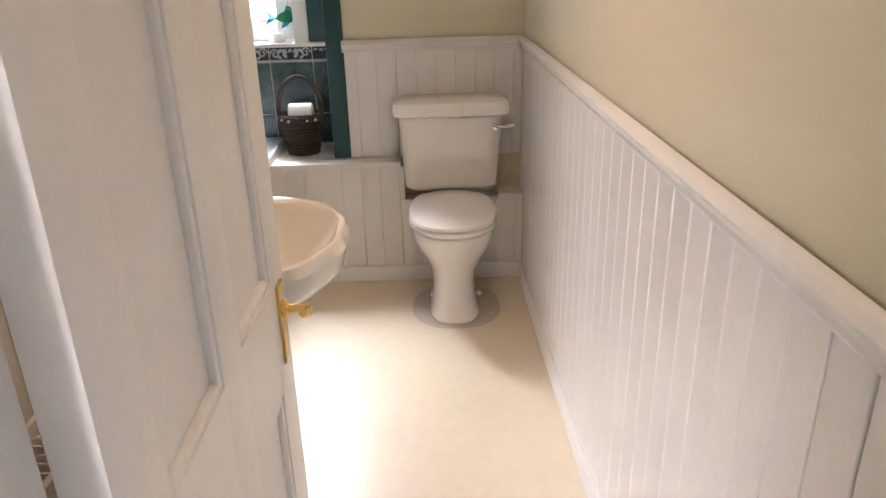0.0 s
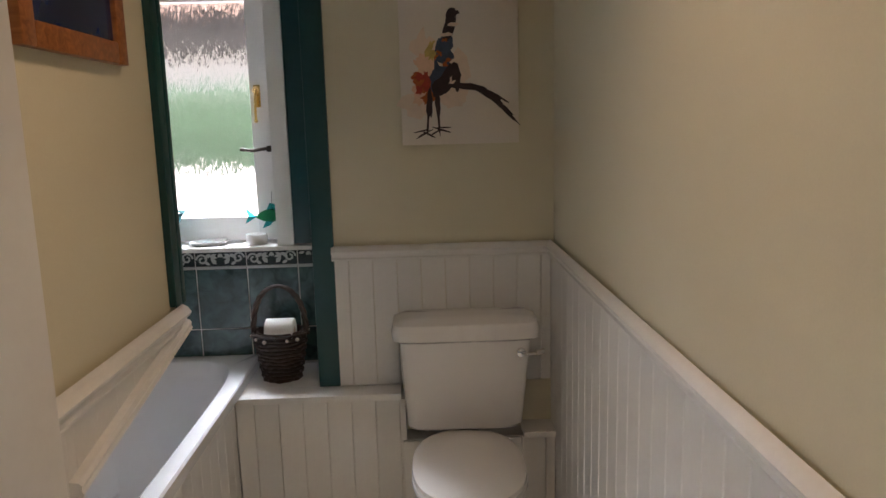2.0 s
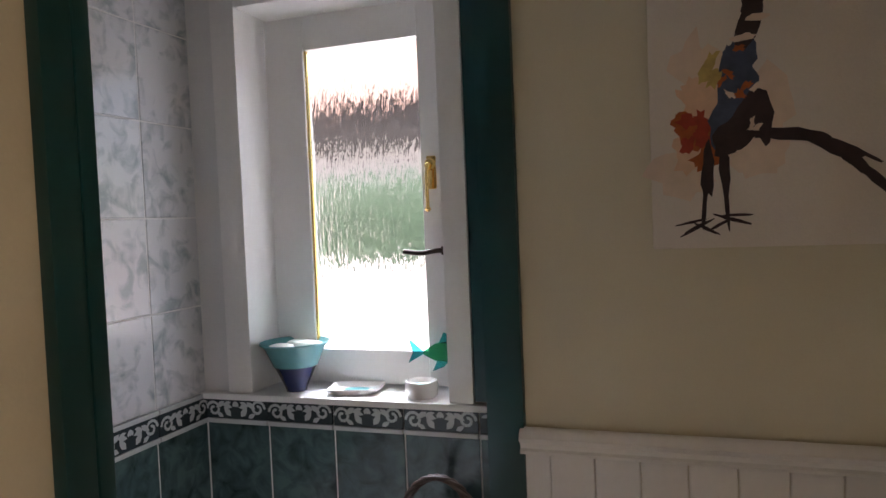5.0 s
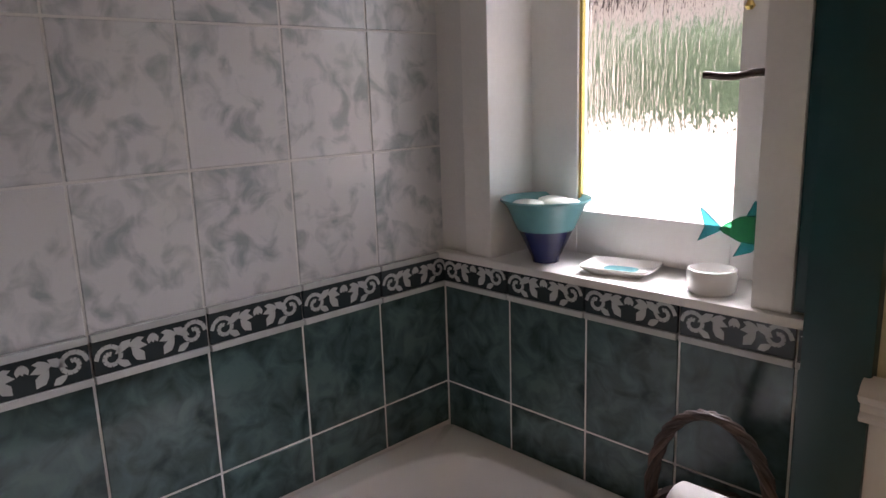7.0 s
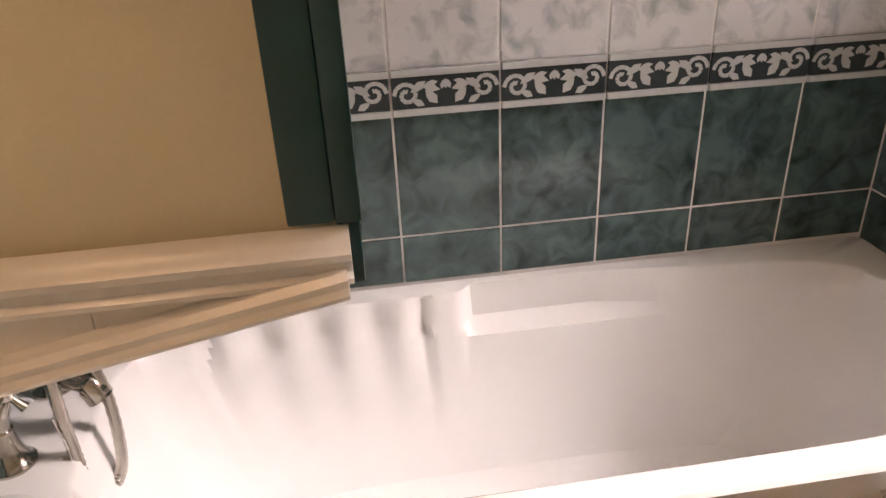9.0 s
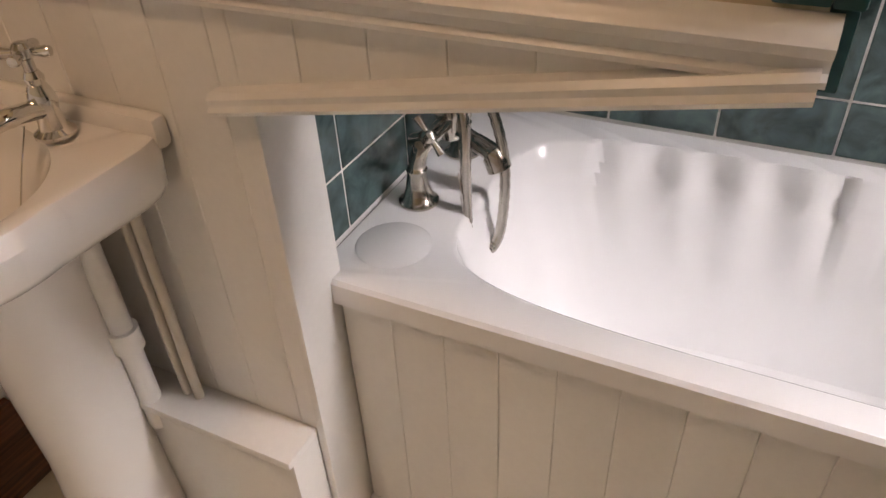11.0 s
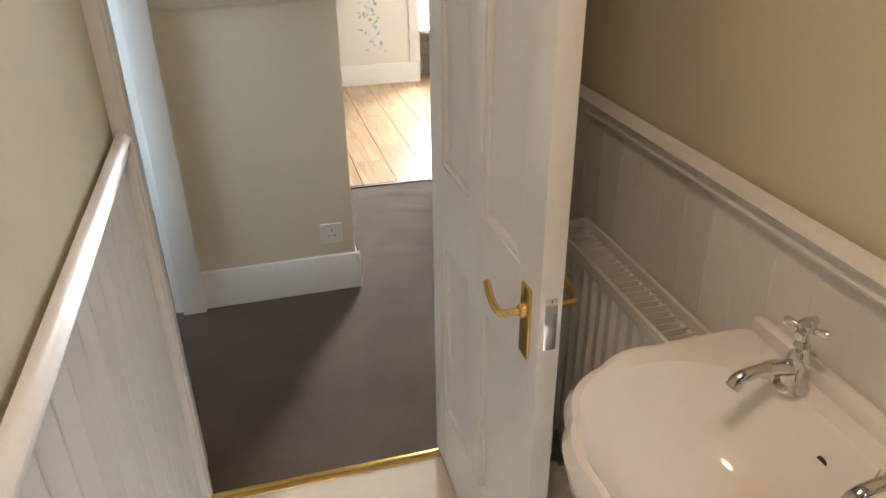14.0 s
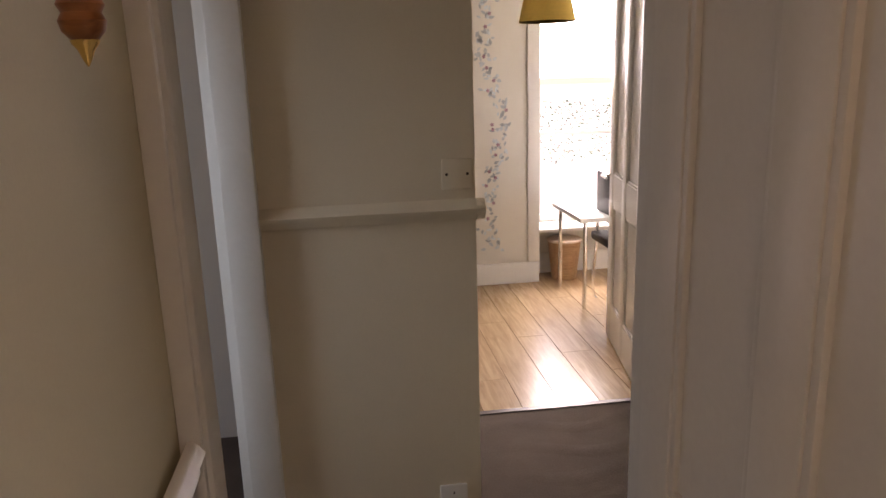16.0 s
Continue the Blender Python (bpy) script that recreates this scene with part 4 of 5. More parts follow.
def pillar_tap(y):
    tap = thing("basin_tap", "chrome pillar tap with a cross head on the basin", "tap", (-0.925, y, BZ + 0.003), group="basin taps")
    o = Vector((-0.925, y, BZ + 0.001))
    bm = bmesh.new()
    lathe(bm, [(0.0, 0.0), (0.025, 0.0), (0.025, 0.004), (0.017, 0.010), (0.014, 0.03), (0.017, 0.045), (0.014, 0.058), (0.010, 0.066), (0.012, 0.074), (0.008, 0.082), (0.0, 0.084)], o, 20)
    part("body", bm, CHROME, tap)
    bm = bmesh.new()
    tube(bm, bend([o + Vector((0.005, 0, 0.036)), o + Vector((0.045, 0, 0.043)), o + Vector((0.090, 0, 0.038)), o + Vector((0.104, 0, 0.022))]), [0.012] * 10 + [0.010] * 9 + [0.011] * 6, 14)
    part("spout", bm, CHROME, tap)
    bm = bmesh.new()
    lathe(bm, [(0.0, 0.080), (0.007, 0.080), (0.007, 0.096), (0.013, 0.10), (0.013, 0.110), (0.008, 0.116), (0.0, 0.117)], o, 16)
    for a in (0.5, 0.5 + math.pi / 2):
        d = Vector((math.cos(a), math.sin(a), 0)) * 0.031
        h = o + Vector((0, 0, 0.104))
        tube(bm, [h - d, h - d * 0.8, h - d * 0.5, h + d * 0.5, h + d * 0.8, h + d], [0.006, 0.0075, 0.005, 0.005, 0.0075, 0.006])
    part("cross_handle", bm, CHROME, tap)
    return tap


taps = [pillar_tap(by - 0.100), pillar_tap(by + 0.122)]
plug = thing("basin_plug", "black rubber plug hanging in the basin", "plug", (-0.842, by + 0.105, BZ - 0.11))
bm = bmesh.new()
lathe(bm, [(0.0, 0.010), (0.006, 0.010), (0.008, 0.006), (0.022, 0.004), (0.023, -0.002), (0.019, -0.010), (0.0, -0.010)], (0, 0, 0), 24)
bmesh.ops.rotate(bm, verts=bm.verts, matrix=Euler((0.5, 0.5, 0)).to_matrix())
part("stopper", bm, BLACK, plug, local=True)
bm = bmesh.new()
tube(bm, bend([(-0.842, by + 0.103, BZ - 0.10), (-0.885, by + 0.085, BZ - 0.04), (-0.92, by + 0.072, BZ + 0.004)]), 0.0012, 6)
part("chain", bm, CHROME, plug, "fine chain")
pipes = thing("waste_pipe", "white plastic trap and painted pipes behind the pedestal", "pipe", (-0.95, -1.66, 0.0))
bm = bmesh.new()
tube(bm, [(-0.93, by + 0.078, 0.30), (-0.93, by + 0.078, 0.75)], 0.018, 14)
lathe(bm, [(0.018, -0.02), (0.025, -0.02), (0.025, 0.02), (0.018, 0.02)], (-0.93, by + 0.078, 0.50), 16)
part("trap", bm, PLASTIC, pipes, "white plastic trap with a nut")
for k, yy in enumerate((by + 0.13, by + 0.155)):
    bm = bmesh.new()
    tube(bm, [(-0.965, yy, 0.30), (-0.965, yy, 0.80)], 0.0085, 10)
    part("supply_pipe", bm, COPPER, pipes)

# the basin stands hard against the panelled wall
for ob in [basin, plug, pipes] + taps:
    ob.location.x -= 0.064

# ---- pipe boxing beside the bath ----
structure("pipe_boxing", [(XW + 0.012, -0.985, -1.70, YJ - 0.002, 0.0, 0.345)], WHITE, "low white pipe boxing beside the basin", 0.003)
structure("pipe_boxing_top", [(XW + 0.012, -0.975, -1.73, YJ - 0.001, 0.345, 0.362)], WHITE, "white lid board of the pipe boxing", 0.004)
moulding("baseboard_boxing", WHITE, "slim white skirting on the pipe boxing", SKIRT_PROFILE, [((-0.985, -1.86, 0), (-0.985, YJ + 0.0, 0), (1, 0, 0))])

# ---- radiator ----
radiator = thing("radiator", "white ribbed panel radiator behind the open door", "radiator", (-0.93, -2.34, 0.2))
bm = bmesh.new()
n = 74
prof = []
for i in range(n):
    y = -2.62 + 0.54 * i / (n - 1)
    prof.append((-0.893 + (0.010 if (i // 3) % 2 == 0 else 0.0), y))
loft(bm, [[(x, y, z) for x, y in prof] + [(-0.915, prof[-1][1], z), (-0.915, prof[0][1], z)] for z in (0.22, 0.76)])
part("front_panel", bm, RADWHITE, radiator)
bm = bmesh.new()
box(bm, -0.982, -0.966, -2.62, -2.08, 0.22, 0.76, 0.004)
part("back_panel", bm, RADWHITE, radiator)
bm = bmesh.new()
for b in ((-0.984, -0.974, -2.625, -2.075, 0.755, 0.785), (-0.894, -0.884, -2.625, -2.075, 0.755, 0.785), (-0.984, -0.884, -2.082, -2.072, 0.22, 0.785), (-0.984, -0.884, -2.628, -2.618, 0.22, 0.785)):
    box(bm, *b, 0.003)
for k in range(26):
    box(bm, -0.974, -0.894, -2.61 + k * 0.0205, -2.607 + k * 0.0205, 0.752, 0.765)
part("top_grille", bm, RADWHITE, radiator)
bm = bmesh.new()
tube(bm, [(-0.935, -2.64, 0.0), (-0.935, -2.64, 0.24), (-0.935, -2.60, 0.24)], 0.008)
part("pipe", bm, COPPER, radiator)

radiator.location.x -= 0.06

# ---- wooden box with a cloth behind the door ----
crate = thing("wooden_box", "reddish-brown wooden box on the floor behind the door", "box", (-0.80, -2.21, 0.0))
bm = bmesh.new()
box(bm, -0.875, -0.665, -2.115, -2.100, 0.012, 0.215, 0.002)
part("front_board", bm, BOX_WOOD, crate)
bm = bmesh.new()
box(bm, -0.875, -0.665, -2.36, -2.345, 0.012, 0.215, 0.002)
part("back_board", bm, BOX_WOOD, crate)
for x in (-0.875, -0.680):
    bm = bmesh.new()
    box(bm, x, x + 0.015, -2.345, -2.115, 0.012, 0.215, 0.002)
    part("side_board", bm, BOX_WOOD, crate)
bm = bmesh.new()
box(bm, -0.875, -0.665, -2.36, -2.10, 0.0, 0.012)
part("base_board", bm, BOX_WOOD, crate)


def crumpled(x0, x1, y0, y1, z, drop, seed, amp=0.02):
    bm = bmesh.new()
    nx, ny = 14, 16
    grid = []
    for i in range(nx):
        row = []
        for j in range(ny):
            x, y = x0 + (x1 - x0) * i / (nx - 1), y0 + (y1 - y0) * j / (ny - 1)
            h = noise.noise(Vector((x * 16 + seed, y * 16, seed))) * amp + noise.noise(Vector((x * 40, y * 40 + seed, 3))) * amp * 0.3
            over = max(0.0, j / (ny - 1) - 0.62) / 0.38
            row.append(bm.verts.new((x + h * 0.4, y - over * (y1 - y0) * 0.30, z + h - drop * over ** 1.3)))
        grid.append(row)
    for i in range(nx - 1):
        for j in range(ny - 1):
            bm.faces.new((grid[i][j], grid[i + 1][j], grid[i + 1][j + 1], grid[i][j + 1]))
    bmesh.ops.solidify(bm, geom=list(bm.faces), thickness=0.003)
    return bm


PRINT = material("crumpled_newspaper", (0.58, 0.55, 0.52), 0.9, vary=0.35, grain=90, bump=0.2, scale2=14)
CLOTH = material("off_white_cloth", (0.72, 0.67, 0.60), 0.95, vary=0.1, grain=150, bump=0.4, scale2=20)
paper = new("newspaper", finish("newspaper", crumpled(-0.89, -0.70, -2.36, -2.085, 0.29, 0.08, 5, 0.035), PRINT))
tagged(paper, "crumpled grey newspaper stuffed in the wooden box", "newspaper")
towel = new("cloth", finish("cloth", crumpled(-0.755, -0.665, -2.33, -2.06, 0.36, 0.19, 9, 0.03), CLOTH))
tagged(towel, "off-white cloth draped over the front of the wooden box", "cloth")

for ob in (crate, paper, towel):
    ob.location.x -= 0.082
    ob.location.y += 0.05

# a thin oval of greyer vinyl round the pan's foot
GREY_VINYL = material("grey_water_stained_vinyl", (0.53, 0.475, 0.395), 0.42, vary=0.12, grain=30, bump=0.02, scale2=9)
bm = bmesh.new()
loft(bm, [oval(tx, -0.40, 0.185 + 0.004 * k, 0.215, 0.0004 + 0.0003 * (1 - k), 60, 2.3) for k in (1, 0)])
ob = new("worn_patch", finish("worn_patch", bm, GREY_VINYL))
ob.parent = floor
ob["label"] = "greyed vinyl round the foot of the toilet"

# ---- things on the walls, ledges and sill ----
ART_RUST = material("rust_orange_paint", (0.42, 0.10, 0.02), 0.7, vary=0.35, grain=60, bump=0.1, scale2=25)
ART_RED = material("red_paint", (0.40, 0.045, 0.02), 0.7, vary=0.35, grain=60, bump=0.1, scale2=25)
ART_BLUE = material("slate_blue_paint", (0.05, 0.07, 0.12), 0.7, vary=0.4, grain=60, bump=0.1, scale2=25)
ART_DARK = material("dark_brown_paint", (0.035, 0.018, 0.02), 0.7, vary=0.4, grain=60, bump=0.1, scale2=25)
ART_PEACH = material("peach_wash", (0.74, 0.50, 0.34), 0.8, vary=0.12, grain=50, bump=0.1, scale2=12)
ART_PALE = material("pale_peach_wash", (0.74, 0.60, 0.48), 0.8, vary=0.08, grain=50, bump=0.1, scale2=12)
ART_OCHRE = material("ochre_paint", (0.52, 0.38, 0.12), 0.7, vary=0.3, grain=60, bump=0.1, scale2=25)

canvas = thing("canvas_picture", "square-cornered canvas of a loosely painted pheasant on white", "picture", (-0.313, -0.012, 1.445))
CX0, CZ0, CWD, CHT = -0.526, 1.432, 0.400, 0.495
bm = bmesh.new()
box(bm, CX0, CX0 + CWD, -0.030, -0.001, CZ0, CZ0 + CHT, 0.003)
part("canvas", bm, CANVAS, canvas)
layer = [0]


def daub(u, v, length, width, ang, mat_bm, ragged=0.25, n=14):
    """A ragged brush mark on the canvas, at u, v across and up it."""
    layer[0] += 1
    y = -0.0304 - 0.00002 * layer[0]
    c, s = math.cos(ang), math.sin(ang)
    pts = []
    for i in range(n):
        t = 2 * math.pi * i / n
        r = 1 + ragged * (random.random() - 0.5) * 2
        a, b = length / 2 * math.cos(t) * r, width / 2 * math.sin(t) * r
        pts.append(mat_bm.verts.new((CX0 + u * CWD + a * c - b * s, y, CZ0 + v * CHT + a * s + b * c)))
    mat_bm.faces.new(pts)


random.seed(11)
strokes = {k: bmesh.new() for k in ("pale", "peach", "rust", "red", "blue", "dark", "ochre")}
for _ in range(10):
    daub(random.uniform(0.1, 0.5), random.uniform(0.25, 0.7), 0.10, 0.07, random.uniform(0, 3), strokes["pale"], 0.35)
for _ in range(9):
    daub(random.uniform(0.12, 0.34), random.uniform(0.32, 0.58), 0.06, 0.045, random.uniform(0, 3), strokes["peach"], 0.4)
for _ in range(10):
    daub(random.uniform(0.14, 0.30), random.uniform(0.30, 0.52), 0.045, 0.03, random.uniform(0, 3), strokes["rust"], 0.45)
for _ in range(6):
    daub(random.uniform(0.15, 0.27), random.uniform(0.33, 0.46), 0.032, 0.022, random.uniform(0, 3), strokes["red"], 0.45)
for u, v, l, w, a in ((0.36, 0.56, 0.16, 0.060, 1.45), (0.40, 0.50, 0.14, 0.055, 1.6), (0.33, 0.47, 0.11, 0.05, 1.2), (0.38, 0.66, 0.08, 0.055, 1.5)):
    daub(u, v, l, w, a, strokes["blue"], 0.2, 20)
for u, v, l, w, a in ((0.40, 0.44, 0.11, 0.05, 1.2), (0.34, 0.40, 0.09, 0.045, 0.9), (0.46, 0.46, 0.10, 0.04, 1.7), (0.42, 0.78, 0.085, 0.034, 1.25), (0.44, 0.86, 0.05, 0.036, 1.0), (0.475, 0.875, 0.03, 0.014, 0.1),
                      (0.60, 0.385, 0.12, 0.022, -0.15), (0.74, 0.33, 0.12, 0.022, -0.5), (0.85, 0.255, 0.10, 0.016, -0.65), (0.92, 0.19, 0.09, 0.009, -0.75), (0.82, 0.32, 0.10, 0.008, -0.55),
                      (0.24, 0.27, 0.10, 0.022, 1.5), (0.31, 0.28, 0.09, 0.018, 1.6), (0.225, 0.16, 0.11, 0.008, 1.5), (0.315, 0.17, 0.10, 0.008, 1.62),
                      (0.19, 0.075, 0.06, 0.007, 0.5), (0.23, 0.07, 0.05, 0.006, -0.5), (0.17, 0.095, 0.05, 0.005, 0.2), (0.34, 0.10, 0.06, 0.007, -0.3), (0.29, 0.085, 0.05, 0.006, 0.5), (0.36, 0.115, 0.05, 0.005, 0.0)):
    daub(u, v, l, w, a, strokes["dark"], 0.22, 16)
for _ in range(10):
    daub(random.uniform(0.30, 0.46), random.uniform(0.40, 0.72), 0.022, 0.010, random.uniform(0, 3), strokes["rust" if random.random() < 0.5 else "pale"], 0.5)
for u, v in ((0.26, 0.66), (0.28, 0.60), (0.24, 0.62)):
    daub(u, v, 0.04, 0.02, 1.0, strokes["ochre"], 0.4)
for u, v in ((0.40, 0.735), (0.45, 0.80)):
    daub(u, v, 0.04, 0.013, 0.1, strokes["pale"], 0.3)
for k, m in (("pale", ART_PALE), ("peach", ART_PEACH), ("rust", ART_RUST), ("red", ART_RED), ("blue", ART_BLUE), ("dark", ART_DARK), ("ochre", ART_OCHRE)):
    for face in strokes[k].faces:
        one = bmesh.new()
        one.faces.new([one.verts.new(v.co) for v in face.verts])
        part("brush_mark", one, m, canvas, smooth=False)
    strokes[k].free()

ART_NAVY = material("deep_blue_picture", (0.012, 0.022, 0.07), 0.25, vary=0.7, grain=18, bump=0.02, scale2=9)
framed = thing("framed_picture", "dark blue picture in a varnished pine frame", "picture", (XW + 0.01, -1.205, 1.63))
FY0, FY1, FZ0, FZ1 = -1.40, -1.01, 1.630, 2.115
for b in ((FY0, FY0 + 0.042, FZ0, FZ1), (FY1 - 0.042, FY1, FZ0, FZ1), (FY0 + 0.042, FY1 - 0.042, FZ0, FZ0 + 0.042), (FY0 + 0.042, FY1 - 0.042, FZ1 - 0.042, FZ1)):
    bm = bmesh.new()
    box(bm, XW + 0.001, XW + 0.022, *b, 0.004)
    part("frame_side", bm, PINE, framed, "varnished pine moulding")
bm = bmesh.new()
box(bm, XW + 0.001, XW + 0.012, FY0 + 0.042, FY1 - 0.042, FZ0 + 0.042, FZ1 - 0.042)
part("print", bm, ART_NAVY, framed, "dark blue print")

pull = thing("light_pull", "turned wooden light pull hanging on a cord", "light pull", (-0.055, -2.381, 1.571))
bm = bmesh.new()
lathe(bm, [(0.0, 0.018), (0.010, 0.020), (0.0155, 0.026), (0.0175, 0.034), (0.0145, 0.040), (0.0175, 0.046), (0.0145, 0.052), (0.0165, 0.058), (0.0150, 0.085), (0.0165, 0.10), (0.012, 0.12), (0.008, 0.135), (0.0, 0.138)], (-0.055, -2.381, 1.571), 24)
part("handle", bm, PINE, pull, "turned varnished wooden grip")
bm = bmesh.new()
lathe(bm, [(0.0, 0.0), (0.003, 0.004), (0.006, 0.012), (0.010, 0.017), (0.011, 0.020), (0.0, 0.021)], (-0.055, -2.381, 1.571), 16)
part("brass_tip", bm, BRASS, pull, "small brass tip")
bm = bmesh.new()
tube(bm, [(-0.055, -2.381, 1.706), (-0.055, -2.381, CH)], 0.0012, 6)
part("cord", bm, PLASTIC, pull)

# basket with a toilet roll
basket = thing("wicker_basket", "dark brown wicker basket with a hoop handle on the ledge", "basket", (-1.012, 0.10, LEDGE))
kx, ky, kz = -1.012, 0.10, LEDGE
rows = 13
for r in range(rows):
    bm = bmesh.new()
    z = kz + 0.006 + 0.0145 * r
    rad = 0.066 + 0.030 * (r / (rows - 1)) ** 0.9
    pts = []
    for i in range(49):
        a = 2 * math.pi * i / 48
        w = 0.0035 * math.cos(a * 12 + (r % 2) * math.pi)
        pts.append((kx + (rad + w) * math.cos(a), ky + (rad + w) * 0.92 * math.sin(a), z + 0.0015 * math.sin(a * 5 + r)))
    tube(bm, pts, 0.0075, 6)
    part("woven_band", bm, WICKER, basket)
bm = bmesh.new()
loft(bm, [oval(kx, ky, 0.062, 0.057, kz + 0.002, 32), oval(kx, ky, 0.088, 0.081, kz + 0.19, 32), oval(kx, ky, 0.082, 0.075, kz + 0.19, 32), oval(kx, ky, 0.056, 0.052, kz + 0.012, 32)])
part("inside", bm, WICKER, basket)
for k in range(3):
    bm = bmesh.new()
    pts = []
    for i in range(33):
        t = math.pi * i / 32
        tw = 0.006
        pts.append((kx - 0.098 * math.cos(t) + tw * math.cos(i * 0.9 + k * 2.1), ky + tw * math.sin(i * 0.9 + k * 2.1), kz + 0.17 + 0.185 * math.sin(t) ** 0.8))
    tube(bm, pts, 0.0062, 8)
    part("handle_strand", bm, WICKER, basket)
for i in range(16):
    bm = bmesh.new()
    a = 2 * math.pi * i / 16
    c = Vector((kx + 0.107 * math.cos(a), ky + 0.099 * math.sin(a), kz + 0.172 + 0.006 * math.sin(i * 2.2)))
    bmesh.ops.create_icosphere(bm, subdivisions=2, radius=0.0045 + 0.0015 * (i % 3), matrix=Matrix.Translation(c))
    part("trim_bead", bm, CLOTH if i % 3 else DARKMETAL, basket, "pale bead on the basket rim" if i % 3 else "")
roll = thing("toilet_roll", "white toilet roll resting in the basket", "toilet roll", (kx, ky, kz + 0.17))
bm = bmesh.new()
rr = Vector((kx + 0.005, ky - 0.015, kz + 0.185))
rings = []
for r, h in ((0.020, -0.052), (0.047, -0.052), (0.050, -0.048), (0.050, 0.048), (0.047, 0.052), (0.020, 0.052)):
    rings.append([rr + Vector((h, r * math.cos(2 * math.pi * i / 32), r * math.sin(2 * math.pi * i / 32))) for i in range(32)])
loft(bm, rings + [rings[0]], False, False)
part("paper", bm, PAPER, roll)
bm = bmesh.new()
lathe(bm, [(0.0195, -0.051), (0.0195, 0.051), (0.018, 0.051), (0.018, -0.051), (0.0195, -0.051)], rr, 24, "x")
part("core", bm, ART_PALE, roll, "cardboard core")

# sill things
pot = thing("pottery_bowl", "turquoise and navy conical pottery bowl with soaps", "bowl", (-1.498, 0.325, SILL))
bm = bmesh.new()
px, py = -1.498, 0.325
lathe(bm, [(0.0, 0.002), (0.028, 0.0), (0.030, 0.010), (0.058, 0.070), (0.062, 0.072)], (px, py, SILL), 40)
part("base", bm, NAVYGLAZE, pot, "navy glazed lower cone")
bm = bmesh.new()
lathe(bm, [(0.0605, 0.070), (0.084, 0.122), (0.096, 0.132), (0.095, 0.136), (0.080, 0.122), (0.050, 0.070), (0.0, 0.060)], (px, py, SILL), 40)
part("rim", bm, BLUEGLAZE, pot, "turquoise glazed rim")
for i, (dx, dy, dz, sx, sy) in enumerate(((-0.03, -0.02, 0.118, 0.036, 0.024), (0.035, 0.01, 0.122, 0.042, 0.026), (-0.01, 0.04, 0.120, 0.035, 0.025))):
    bm = bmesh.new()
    bmesh.ops.create_icosphere(bm, subdivisions=3, radius=1.0)
    for v in bm.verts:
        q = v.co
        v.co = Vector((px + dx + sx * math.copysign(abs(q.x) ** 0.7, q.x), py + dy + sy * math.copysign(abs(q.y) ** 0.7, q.y), SILL + dz + 0.014 * math.copysign(abs(q.z) ** 0.7, q.z)))
    tagged(new("soap_bar", finish("soap_bar", bm, SOAP)), "pale green soap bar lying in the pottery bowl", "soap", group="soaps in the bowl")
dish = thing("soap_dish", "square white dish with a blue centre on the sill", "dish", (-1.32, 0.335, SILL))
dish.rotation_euler = (0, 0, radians(12))
bm = bmesh.new()
loft(bm, [oval(0, 0, 0.050, 0.036, 0.0, 40, 9), oval(0, 0, 0.072, 0.052, 0.014, 40, 9), oval(0, 0, 0.072, 0.052, 0.017, 40, 9), oval(0, 0, 0.058, 0.040, 0.008, 40, 9), oval(0, 0, 0.02, 0.014, 0.007, 40, 4)])
part("plate", bm, CERAMIC, dish, local=True)
bm = bmesh.new()
loft(bm, [oval(0, 0, 0.034, 0.022, 0.0078, 30, 3), oval(0, 0, 0.028, 0.017, 0.0086, 30, 3)])
part("blue_motif", bm, BLUEGLAZE, dish, "faded blue glaze in the dish", local=True)
bm = bmesh.new()
lathe(bm, [(0.0, 0.0), (0.036, 0.0), (0.041, 0.006), (0.043, 0.030), (0.041, 0.042), (0.037, 0.043), (0.034, 0.036), (0.033, 0.012), (0.0, 0.010)], (-1.125, 0.315, SILL), 36)
tagged(new("ramekin", finish("ramekin", bm, CERAMIC)), "small round white ceramic pot on the sill", "pot")
fish = thing("glass_fish", "green and turquoise fused-glass fish ornament", "ornament", (-1.055, YC - 0.04, SILL + 0.105))
fx, fy, fz = -1.088, YC - 0.045, SILL + 0.105


def flat(points, mat, name, lab=""):
    bm = bmesh.new()
    loft(bm, [[(fx + 1.12 * a, fy + d, fz + 1.05 * b) for a, b in points] for d in (0, 0.006)])
    part(name, bm, mat, fish, lab, smooth=False)


flat([(0.060, 0.0), (0.045, 0.020), (0.020, 0.030), (-0.010, 0.024), (-0.035, 0.008), (-0.042, 0.0), (-0.035, -0.006), (-0.010, -0.018), (0.025, -0.020), (0.050, -0.012)], GREENGLASS, "fish_body")
flat([(-0.040, 0.003), (-0.075, 0.034), (-0.066, 0.002), (-0.078, -0.026), (-0.040, -0.003)], TEALGLASS, "fish_tail", "turquoise glass tail")
flat([(0.0, 0.026), (0.012, 0.052), (0.032, 0.046), (0.034, 0.026)], TEALGLASS, "top_fin")
flat([(-0.005, -0.018), (-0.018, -0.045), (0.010, -0.034), (0.022, -0.019)], TEALGLASS, "belly_fin")
bm = bmesh.new()
tube(bm, [(fx + 0.02, fy + 0.006, fz + 0.03), (fx + 0.02, fy + 0.02, fz + 0.10)], 0.0008, 6)
part("wire", bm, DARKMETAL, fish)


# ---- hall fittings ----
def wall_plate(name, label, z, x, w, kind, mat=PLASTIC):
    ob = thing(name, label, kind, (x, YH, z))
    bm = bmesh.new()
    box(bm, x - w / 2, x + w / 2, YH + 0.0005, YH + 0.010, z - 0.043, z + 0.043, 0.003)
    part("plate", bm, mat, ob)
    return ob


